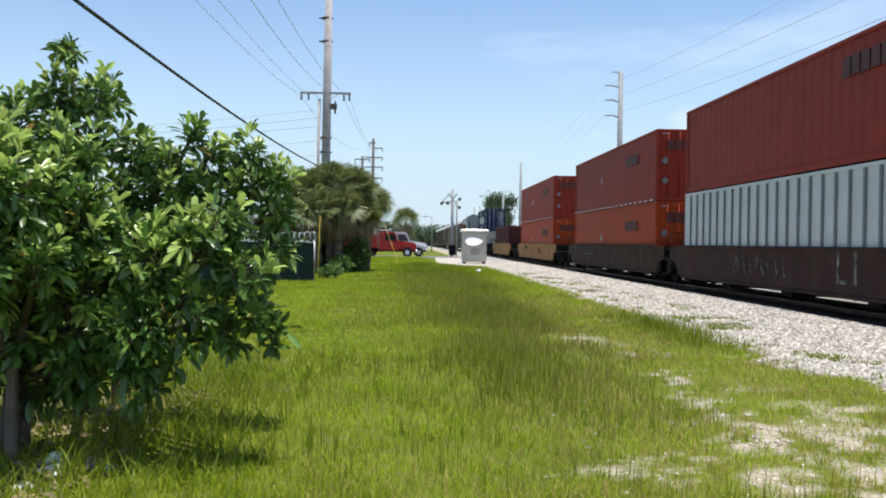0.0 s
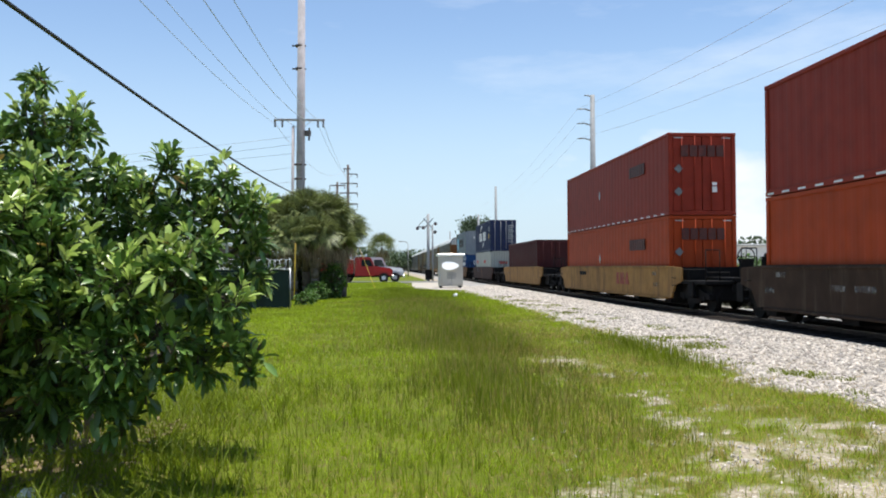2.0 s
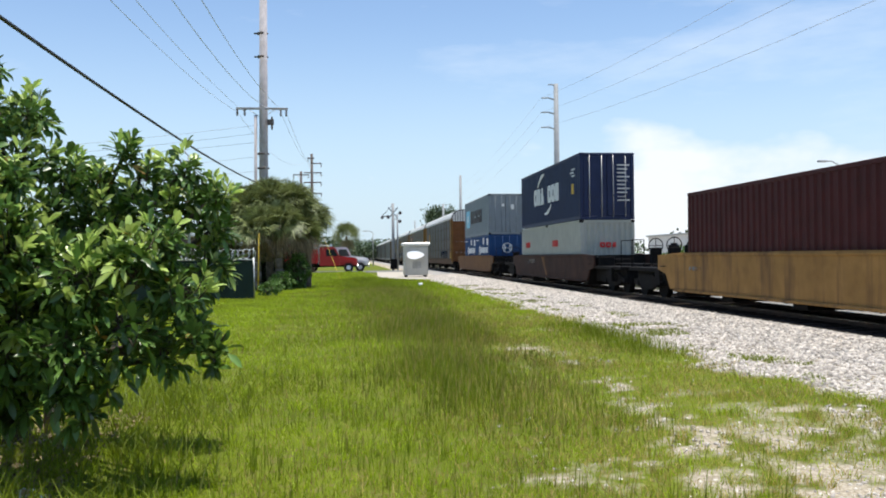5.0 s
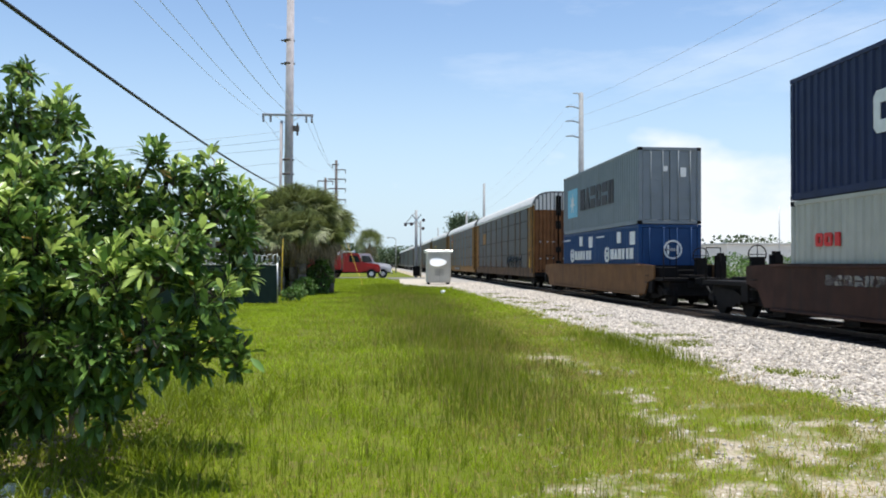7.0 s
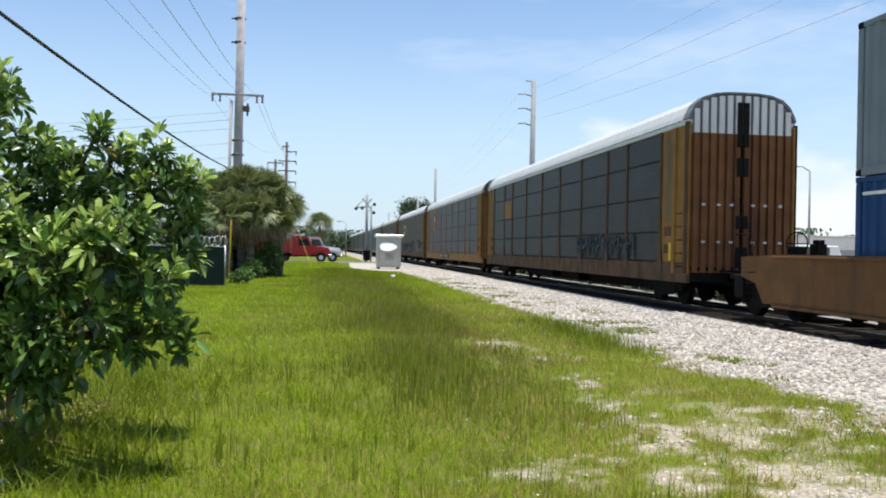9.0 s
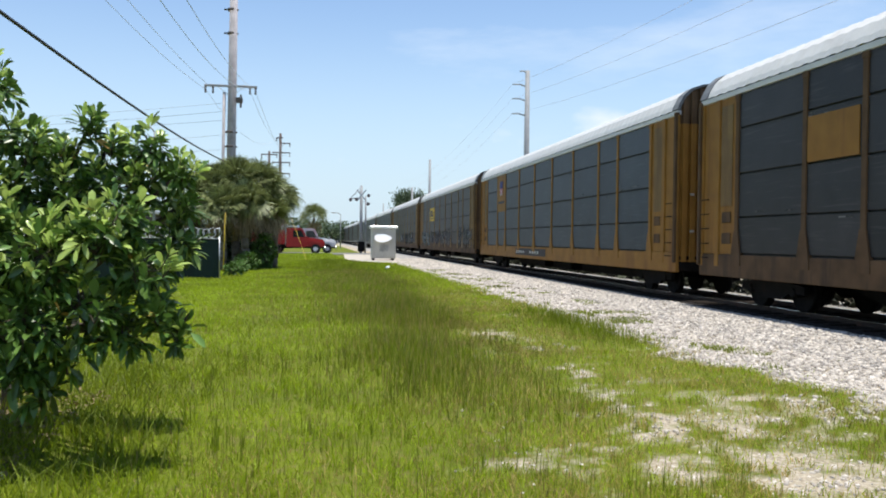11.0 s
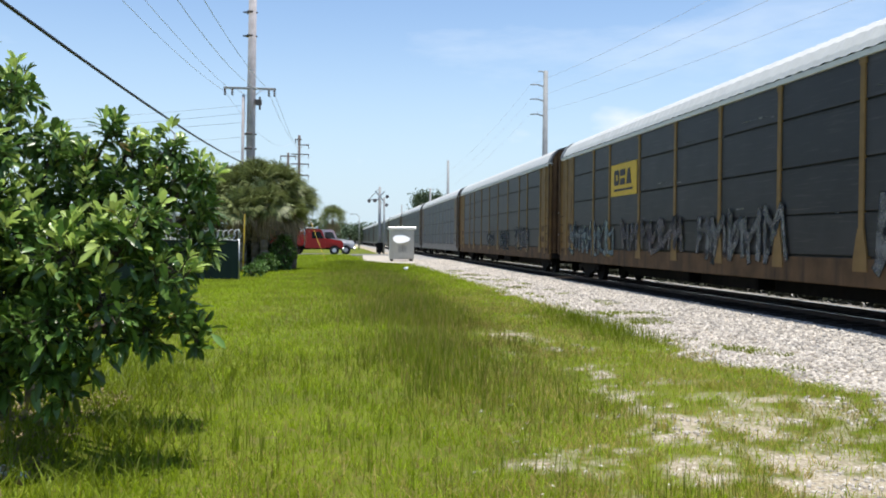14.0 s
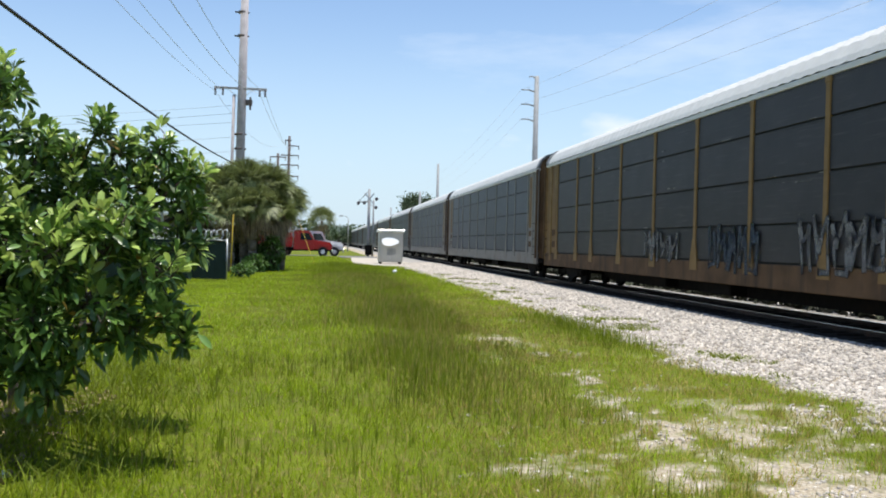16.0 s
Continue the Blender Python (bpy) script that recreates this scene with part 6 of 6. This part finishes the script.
part("body", boxes((4.40, 65.7, 0.18, 6.28, 67.4, 2.55), bevel=0.03), M["cabinet"], cab)
part("roof", boxes((4.26, 65.55, 2.55, 6.42, 67.55, 2.75), bevel=0.03), M["cabinet_white"], cab, "white overhanging roof")
part("door", boxes((4.50, 65.66, 0.3, 5.30, 65.70, 2.45), bevel=0.01), M["cabinet"], cab)
part("door", boxes((5.36, 65.66, 0.3, 6.18, 65.70, 2.45), bevel=0.01), M["cabinet"], cab)
# glare patch built as a white blob, sheared to catch the sun
bm = bmesh.new()
ring = [(5.30 + (0.86 if math.cos(a) < 0 else 0.74) * math.cos(a) * 0.85, 1.80 + (0.33 - 0.10 * math.cos(a)) * math.sin(a)) for a in np.linspace(0, math.tau, 24, endpoint=False)]
prism(bm, ring, 1, 65.60, 65.655)
for v in bm.verts:
    v.co.y -= (2.15 - v.co.z) * 0.5
part("reflector", bm, M["cabinet_white"], cab, "white panel tilted to the sun for the glare on the doors")
part("vent", boxes(*[(5.0, 65.64, 0.75 + k * 0.08, 5.7, 65.66, 0.79 + k * 0.08) for k in range(7)]), M["pole_grey"], cab)
for x in (4.55, 6.1):
    part("leg", boxes((x - 0.08, 65.8, -0.05, x + 0.08, 67.2, 0.18)), M["iron"], cab)

sig = thing("crossing_signal", "railway crossing signal mast with gate arm and lamps", "railway signal")
part("mast", tubes(((5.35, 100, 0), (5.35, 100, 8.1), 0.2, 0.16), n=12), M["pole_grey"], sig)
part("mast", tubes(((5.95, 101, 0), (5.95, 101, 6.9), 0.12, 0.1), n=10), M["pole_grey"], sig)
part("arm", tubes(((5.35, 99.8, 6.6), (4.0, 99.8, 6.5), 0.07), ((5.3, 99.8, 7.9), (4.1, 99.8, 6.6), 0.04), ((5.35, 99.9, 6.2), (5.95, 101, 6.2), 0.05), n=8), M["pole_grey"], sig)
for x, z in ((4.05, 6.35), (4.75, 6.42), (6.15, 5.9), (6.2, 6.9)):
    part("lamp_hood", tubes(((x, 99.75, z), (x, 99.45, z), 0.2), n=14), M["pole_dark"], sig)
for s in (-1, 1):
    bm = bmesh.new()
    prism(bm, [(5.35 - 0.62, 6.9 - s * 0.62), (5.35 - 0.52, 6.9 - s * 0.72), (5.35 + 0.62, 6.9 + s * 0.62), (5.35 + 0.52, 6.9 + s * 0.72)], 1, 99.60 + 0.03 * s, 99.62 + 0.03 * s)
    part("crossbuck_blade", bm, M["galv"], sig)
part("gate_box", boxes((5.0, 99.6, 0.2, 5.8, 100.4, 1.4), bevel=0.03), M["iron"], sig)


def truck(x, y, body, cabm, label, flat):
    """A heavy truck seen from its right side, its nose towards the track."""
    t = thing("heavy_truck", label, "truck")
    if flat:
        part("tank_body", boxes((x - 7.4, y - 1.15, 1.0, x - 2.6, y + 1.15, 2.62), bevel=0.12), M[body], t)
        part("rack_rail", tubes(*[((x - 7.3 + k * 0.9, y - 1.1, 2.6), (x - 7.3 + k * 0.9, y - 1.1, 3.0), 0.03) for k in range(6)], ((x - 7.4, y - 1.1, 3.0), (x - 2.8, y - 1.1, 3.0), 0.04), n=6), M[body], t)
        part("side_locker", boxes((x - 6.6, y - 1.2, 0.55, x - 3.2, y - 0.9, 1.05), bevel=0.03), M["black_paint"], t)
    part("chassis", boxes((x - 7.2, y - 0.5, 0.6, x + 1.6, y + 0.5, 0.95)), M["iron"], t)
    cabbm = bmesh.new()
    prism(cabbm, [(x - 2.4, 0.75), (x - 0.25, 0.75), (x - 0.2, 1.75), (x - 0.65, 2.72), (x - 0.9, 2.82), (x - 2.35, 2.82), (x - 2.4, 2.7)], 1, y - 1.1, y + 1.1)
    c = part("cab", cabbm, M[cabm], t)
    gl = bmesh.new()
    prism(gl, [(x - 1.7, 1.8), (x - 0.42, 1.8), (x - 0.78, 2.55), (x - 1.7, 2.55)], 1, y - 1.115, y - 1.09)
    part("side_window", gl, M["glass_dark"], c)
    part("mirror", boxes((x - 0.35, y - 1.35, 1.9, x - 0.28, y - 1.15, 2.5)), M["chrome"], c)
    hd = bmesh.new()
    prism(hd, [(x - 0.25, 0.8), (x + 1.7, 0.75), (x + 1.75, 1.35), (x + 1.5, 1.6), (x - 0.2, 1.82)], 1, y - 0.85, y + 0.85)
    part("hood", hd, M[cabm], t)
    fd = bmesh.new()
    prism(fd, [(x - 0.1, 0.95), (x + 0.15, 1.35), (x + 0.9, 1.38), (x + 1.55, 1.2), (x + 1.6, 0.8), (x + 1.35, 0.8), (x + 1.1, 1.1), (x + 0.4, 1.1), (x + 0.15, 0.85)], 1, y - 1.15, y - 0.8)
    part("fender", fd, M[cabm], t)
    part("bumper", boxes((x + 1.65, y - 1.15, 0.5, x + 1.85, y + 1.15, 0.85), bevel=0.03), M["chrome"], t)
    part("exhaust_pipe", tubes(((x - 2.5, y - 0.9, 0.9), (x - 2.5, y - 0.9, 3.2), 0.08), n=8), M["chrome"], t)
    for wx in (x + 0.75, x - 4.6, x - 5.9):
        for s in (-1, 1):
            wy = y + s * 0.98
            w = part("wheel", tubes(((wx, wy - 0.15, 0.53), (wx, wy + 0.15, 0.53), 0.52), n=22), M["tyre"], t)
            part("rim", tubes(((wx, wy - s * 0.02, 0.53), (wx, wy + s * 0.17, 0.53), 0.28, 0.24), n=16), M["white_paint"], w)
    return t


truck(-0.75, 93.2, "truck_red", "truck_red", "red heavy service truck with a red body waiting at the crossing", True)
truck(0.55, 96.2, "wall_white", "truck_white", "white heavy truck waiting beside the red truck", True)

# ---- behind the track ----
def cloud_tree(x, y, h, r, n, label, size=0.5):
    t = thing("distant_tree", label, "tree", "distant trees")
    part("trunk", tubes(((x, y, -0.2), (x + 0.2, y, h * 0.6), 0.28, 0.14), n=8), M["bark"], t)
    for k in range(5):
        a = k * 1.3
        part("limb", tubes(((x + 0.1, y, h * 0.4), (x + r * 0.6 * math.cos(a), y + r * 0.6 * math.sin(a), h * 0.8), 0.1, 0.04), n=6), M["bark"], t)
    cl = rng.normal(size=(16, 3)) * np.array((r * 0.42, r * 0.42, h * 0.14)) + np.array((x, y, h * 0.68))
    pts = cl[rng.integers(0, 16, n)] + rng.normal(size=(n, 3)) * r * 0.24
    pts[:, 2] = np.clip(pts[:, 2], h * 0.25, h)
    v, f = leaf_cards(pts, rng.normal(size=(n, 3)) + np.array((0, 0, 0.8)), size, 0.3)
    shared("crown", raw("crown", v, f, M["far_leaf"]), t)
    return t


plume = thing("distant_tree", "distant feathery dark green tree behind the track", "tree", "distant trees")
part("trunk", tubes(((18.0, 165, -0.2), (18.0, 165, 8.5), 0.3, 0.12), n=8), M["bark"], plume)
k = 9000
lobes = np.stack([18.0 + rng.normal(0, 1.35, 22), 165 + rng.normal(0, 1.5, 22), rng.uniform(4.8, 10.4, 22)], -1)
lobes[:, 0] = 18.0 + (lobes[:, 0] - 18.0) * np.clip((12.6 - lobes[:, 2]) / 4.5, 0.3, 1)
pp = lobes[rng.integers(0, 22, k)] + rng.normal(size=(k, 3)) * np.array((0.62, 0.62, 0.75))
pv, pf = leaf_cards(pp, rng.normal(size=(k, 3)) * 0.5 + np.array((0, 0, 1.0)), 0.8, 0.14)
shared("crown", raw("crown", pv, pf, M["far_leaf"]), plume)
for k in range(46):
    a = rng.uniform(0, 1)
    x, y = (rng.uniform(-60, 0), rng.uniform(190, 330)) if k < 16 else (rng.uniform(40, 190), rng.uniform(150, 330))
    cloud_tree(x, y, rng.uniform(4.5, 8.0), rng.uniform(4, 7), 420, "distant low green tree on the horizon", 1.1)


for k in range(9):
    cloud_tree(-3 + 2.0 * k, 285 + 9 * (k % 4), 5.5 + (k % 3), 4.5, 420, "distant low green tree on the horizon", 1.0)


def street_lamp(x, y, h, reach, label):
    s = thing("street_lamp", label, "street lamp", "street lamps")
    part("pole", tubes(((x, y, 0), (x, y, h), 0.11, 0.07), n=10), M["pole_grey"], s)
    part("arm", tubes(((x, y, h), (x - reach * 0.6, y, h + 0.35), 0.05), ((x - reach * 0.6, y, h + 0.35), (x - reach, y, h + 0.35), 0.045), n=8), M["pole_grey"], s)
    part("lamp_head", boxes((x - reach - 0.7, y - 0.14, h + 0.26, x - reach, y + 0.14, h + 0.42), bevel=0.04), M["pole_grey"], s)
    return s


street_lamp(37.6, 60, 8.3, 1.1, "tall galvanised street lamp behind the track")
street_lamp(-11.1, 60, 8.9, 0.5, "tall galvanised street lamp behind the fence")
street_lamp(4.4, 150, 6.0, 1.0, "street lamp far down the road")
solid("antenna_mast", tubes(((30.5, 60, 0), (30.5, 60, 6.1), 0.05, 0.03), n=8), M["galv"], "thin metal mast behind the track", "mast")
solid("service_pole", tubes(((34.5, 62, 0), (34.5, 62, 6.6), 0.11, 0.09), n=8), M["pole_dark"], "short wooden service pole", "pole")


def building(x0, y0, x1, y1, h, label, material="wall_white"):
    b = thing("warehouse", label, "building", "buildings behind the track")
    part("wall", boxes((x0, y0, 0, x1, y1, h)), M[material], b)
    part("roof", boxes((x0 - 0.3, y0 - 0.3, h, x1 + 0.3, y1 + 0.3, h + 0.3), bevel=0.04), M["galv"], b)
    n = int((x1 - x0) / 5)
    for k in range(n):
        xx = x0 + 2 + k * 5
        w = part("door", boxes((xx, y0 - 0.06, 0, xx + 2.8, y0 + 0.02, h * 0.6), bevel=0.02), M["pole_grey"], b)
    return b


building(52, 118, 92, 140, 4.6, "long low white warehouse behind the track")
building(30, 175, 60, 195, 4.2, "low pale building far behind the track")
building(-46, 66, -14, 82, 3.6, "low dark building behind the fence", "wall_dark")
hedge = [(-7.0 - 1.6 * k, 12.5 + 0.6 * math.sin(k * 2.1), 1.1, 1.9 + 0.3 * math.sin(k), 700) for k in range(7)]
for (x, y, r, h, n) in hedge:
    shrub(x, y, r, h, n, "dark leafy hedge behind the tree", "far_leaf", 0.2, "hedge behind the tree")


# made-up weed strip: hides the sunlit far ground, dark as the shade there
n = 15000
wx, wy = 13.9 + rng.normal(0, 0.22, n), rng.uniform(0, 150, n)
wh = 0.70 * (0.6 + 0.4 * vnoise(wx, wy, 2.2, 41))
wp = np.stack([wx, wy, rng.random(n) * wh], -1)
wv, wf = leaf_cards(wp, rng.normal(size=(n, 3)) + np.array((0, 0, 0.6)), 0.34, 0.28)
tagged(new("far_shade_weeds", raw("far_shade_weeds", wv, wf, M["weed_shade"])), "added dark weed strip standing in for shade beyond the track", "weeds", kind="stuff")


def parked_car(x, y, rz, material, label, van=False):
    c = thing("parked_vehicle", label, "vehicle", "vehicles parked behind the track", at=pose(x, y, 0, 0, 0, rz))
    top = 2.3 if van else 1.5
    bm = bmesh.new()
    prism(bm, [(-2.4, 0.35), (2.4, 0.35), (2.4, 0.85), (1.5 if not van else 1.9, 1.0), (0.8 if not van else 1.3, top), (-1.7 if not van else -2.35, top), (-2.35, 1.0)], 1, -0.92, 0.92)
    part("body", bev(bm, 0.05), M[material], c)
    part("side_window", boxes((-1.5, -0.935, top - 0.55, 0.75, -0.9, top - 0.1), bevel=0.01), M["glass_dark"], c)
    for wx in (-1.45, 1.45):
        for wy in (-0.85, 0.85):
            w = part("wheel", tubes(((wx, wy - 0.1, 0.33), (wx, wy + 0.1, 0.33), 0.33), n=16), M["tyre"], c)
            part("rim", tubes(((wx, wy - 0.11, 0.33), (wx, wy + 0.11, 0.33), 0.19), n=12), M["galv"], w)
    return c


parked_car(27.5, 44, 4, "truck_white", "white van parked behind the track", True)
parked_car(33.5, 46, -3, "truck_white", "white car parked behind the track")
parked_car(41, 50, 2, "grey_box", "grey car parked behind the track")


sg = thing("board_trailer", "pale sign board on posts behind the track", "sign")
part("board", boxes((32.2, 60, 2.0, 34.6, 60.2, 3.9), bevel=0.03), M["wall_white"], sg)
part("panel", boxes((33.4, 59.95, 2.3, 34.4, 59.995, 3.6), bevel=0.01), M["shrub"], sg, "green painted panel")
for x in (32.5, 34.3):
    part("post", boxes((x - 0.06, 60.02, 0, x + 0.06, 60.14, 2.0)), M["galv"], sg)
for (x, y, h) in ((29, 70, 2.2), (33, 74, 2.6), (38, 80, 2.2), (26, 78, 2.4), (44, 84, 2.5)):
    shrub(x, y, 2.0, h, 900, "rounded green bush behind the track", "shrub", 0.3, "bushes behind the track")


# ---- stones and grass ----
def scatter_stones(name, x, y, r, label):
    """Angular stones, each a squashed eight-cornered block."""
    n = len(x)
    corners = np.array([(-1, -1, -1), (1, -1, -1), (1, 1, -1), (-1, 1, -1), (-1, -1, 1), (1, -1, 1), (1, 1, 1), (-1, 1, 1)], float) * 0.58
    v = corners[None] * (1 + rng.uniform(-0.35, 0.35, (n, 8, 3))) * r[:, None, None] * np.array((1, 1, 0.7))
    a = rng.uniform(0, math.tau, n)
    ca, sa = np.cos(a)[:, None], np.sin(a)[:, None]
    tilt = rng.normal(0, 0.35, n)[:, None]
    vx, vy, vz = v[..., 0] * ca - v[..., 1] * sa, v[..., 0] * sa + v[..., 1] * ca, v[..., 2] + v[..., 0] * tilt
    zb = np.maximum(bed_height(x), np.interp(x, [6.9, 7.6, 8.9, 9.55, 12.85], [-0.02, 0.065, 0.095, 0.10, 0.10]))
    v = np.stack([vx + x[:, None], vy + y[:, None], vz + (zb + r * 0.12)[:, None]], -1).reshape(-1, 3)
    q = np.array([(0, 3, 2, 1), (4, 5, 6, 7), (0, 1, 5, 4), (1, 2, 6, 5), (2, 3, 7, 6), (3, 0, 4, 7)])
    f = (np.arange(n)[:, None, None] * 8 + q[None]).reshape(-1, 4)
    tagged(new(name, raw(name, v, f, M["stone"])), label, "gravel", kind="stuff")


n = 64000
y = 5.0 + 65 * rng.random(n) ** 1.9
x = rng.uniform(5.0, 9.45, n)
keep = rng.random(n) < patchy(x, y) ** 3
x, y = x[keep], y[keep]
scatter_stones("gravel", x, y, rng.uniform(0.018, 0.043, len(x)) * (1 + y / 90), "loose pale crushed stone along the track")
n = 15000
y = 4.6 + 26 * rng.random(n) ** 1.5
x = rng.uniform(0.8, 6.5, n)
keep = rng.random(n) < patchy(x, y) ** 1.5
x, y = x[keep], y[keep]
scatter_stones("verge_gravel", x, y, rng.uniform(0.008, 0.026, len(x)), "small pale stones among the grass")


def grass(name, n, ymin, ymax, power, xr, height, width, material, dens, label, lean=0.35):
    """Single blades, bent once, standing where dens allows."""
    y = ymin + (ymax - ymin) * rng.random(n) ** power
    x = rng.uniform(xr[0], xr[1], n)
    keep = rng.random(n) < dens(x, y)
    x, y = x[keep], y[keep]
    n = len(x)
    h = height(x, y) * rng.uniform(0.55, 1.25, n)
    w = width * rng.uniform(0.7, 1.3, n) * (1 + y / 14)
    a = rng.uniform(0, math.tau, n)
    b = rng.uniform(0, math.tau, n)
    ln = h * lean * rng.uniform(0.2, 1.4, n)
    z = np.zeros(n)
    wx, wy = np.cos(a) * w, np.sin(a) * w
    lx, ly = np.cos(b) * ln, np.sin(b) * ln
    v = np.stack([np.stack([x - wx, y - wy, z - 0.02], -1), np.stack([x + wx, y + wy, z - 0.02], -1),
                  np.stack([x + lx * 0.35 + wx * 0.7, y + ly * 0.35 + wy * 0.7, h * 0.6], -1), np.stack([x + lx * 0.35 - wx * 0.7, y + ly * 0.35 - wy * 0.7, h * 0.6], -1),
                  np.stack([x + lx, y + ly, h], -1)], 1).reshape(-1, 3)
    k = np.arange(n)[:, None] * 5
    f = np.concatenate([k + np.array([[0, 1, 2]]), k + np.array([[0, 2, 3]]), k + np.array([[3, 2, 4]])], 0)
    tagged(new(name, raw(name, v, f, M[material])), label, "grass", kind="stuff")


def band(x, y):
    """The taller, darker belt that runs up the middle of the verge."""
    c = 1.75 - 0.006 * y
    b1 = np.exp(-((x - c) / (0.85 + 0.025 * y)) ** 2) * np.clip((y - 6.8) / 3.0, 0, 1)
    b2 = 0.9 * np.exp(-(((x - 5.2) / 0.8) ** 2 + ((y - 15.5) / 4.0) ** 2))
    return np.clip(np.maximum(b1, b2) * (0.35 + 1.1 * vnoise(x, y, 1.6, 21)), 0, 1)


def meadow(x, y):
    return np.clip(1.05 - 1.0 * patchy(x, y), 0.04, 1) * np.clip((x + 4.4 + 0.1 * y) / 1.0, 0, 1) * np.where((y > 58) & (x > 1.6 + (88 - y) * 0.03), 0.0, 1.0) * (y < 89)


def tuft(x, y):
    return 0.25 + 0.75 * np.clip((vnoise(x, y, 0.35, 22) + 0.6 * vnoise(x, y, 0.12, 23) - 0.5) / 0.5, 0, 1)


def dry_zone(x, y):
    d = np.clip((x - 0.5) / 2.0, 0, 1) * np.clip((38 - y) / 20, 0.15, 1)
    return np.clip(0.05 + 1.35 * d * vnoise(x, y, 0.9, 24) + 0.25 * np.clip((7.5 - y) / 2.5, 0, 1) * (x > -0.8), 0, 1)


def track_weeds(x, y):
    return np.where(vnoise(x, y, 0.7, 25) + 0.25 * vnoise(x, y, 0.2, 31) > 0.84, 0.5, 0.0)


grass("lawn_grass", 260000, 4.4, 46, 1.75, (-5.5, 6.4), lambda x, y: 0.055 + 0.05 * vnoise(x, y, 0.6, 26), 0.0026, "grass_lush", lambda x, y: meadow(x, y) * tuft(x, y) * (1 - 0.85 * band(x, y)) * (1 - 0.5 * dry_zone(x, y)), "bright green short grass of the verge", 1.15)
grass("tall_grass", 170000, 4.8, 60, 1.6, (-4.5, 6.0), lambda x, y: 0.08 + 0.19 * band(x, y), 0.0024, "grass_tall", lambda x, y: meadow(x, y) * np.clip(0.06 + 1.0 * band(x, y), 0, 1), "taller dark green grass belt", 0.5)
grass("seed_stalks", 38000, 4.8, 40, 1.5, (-2.5, 4.5), lambda x, y: 0.16 + 0.16 * band(x, y), 0.0020, "grass_dry", lambda x, y: meadow(x, y) * np.clip(0.12 + 0.7 * band(x, y), 0, 1), "thin brown seed stalks above the grass", 0.2)
grass("upright_blades", 15000, 4.8, 14, 1.2, (-1.2, 3.4), lambda x, y: 0.20 + 0.12 * vnoise(x, y, 0.4, 33), 0.0018, "grass_tall", lambda x, y: meadow(x, y) * np.clip((vnoise(x, y, 0.16, 34) + 0.5 * vnoise(x, y, 0.9, 35) - 0.75) / 0.5, 0, 1) * 0.8, "upright dark tufts of coarse grass", 0.18)
grass("dry_grass", 170000, 4.4, 42, 1.7, (-1.8, 6.6), lambda x, y: 0.05 + 0.06 * vnoise(x, y, 0.5, 27), 0.0024, "grass_dry", lambda x, y: dry_zone(x, y) * np.clip(1.1 - 1.15 * patchy(x, y), 0.03, 1) * (x < 6.2) * tuft(x, y), "dry yellow grass and stubble", 1.2)
grass("track_weeds", 150000, 8, 45, 1.4, (6.0, 9.3), lambda x, y: 0.085 + 0 * x, 0.004, "grass_tall", track_weeds, "sparse weeds in the gravel", 0.6)
# belt's darker green used here to deepen the trees' shade by colour
grass("rough_grass", 26000, 4.4, 12, 1.2, (-4.5, -0.6), lambda x, y: 0.17 + 0.08 * vnoise(x, y, 0.5, 28), 0.0036, "grass_tall", lambda x, y: np.clip((-0.9 - x) / 1.2, 0, 1) * np.clip((x + 3.3) / 0.9, 0.1, 1) * 0.7 * tuft(x, y), "long grass under the trees, in a darker green for their shade", 1.1)
grass("far_grass", 70000, 26, 100, 1.2, (-4.5, 6.2), lambda x, y: 0.10 + 0.12 * band(x, y), 0.003, "grass_lush", lambda x, y: meadow(x, y) * (0.5 + 0.5 * vnoise(x, y, 2.0, 29)), "grass of the far verge", 0.8)


def motions():
    for ob, u in MOVERS:
        walk(ob, [(t, pose(TRACK_X, u - V_TRAIN * t, RAIL)) for t in (0.0, 4.0, 8.0, 12.0, 16.0)])


motions()
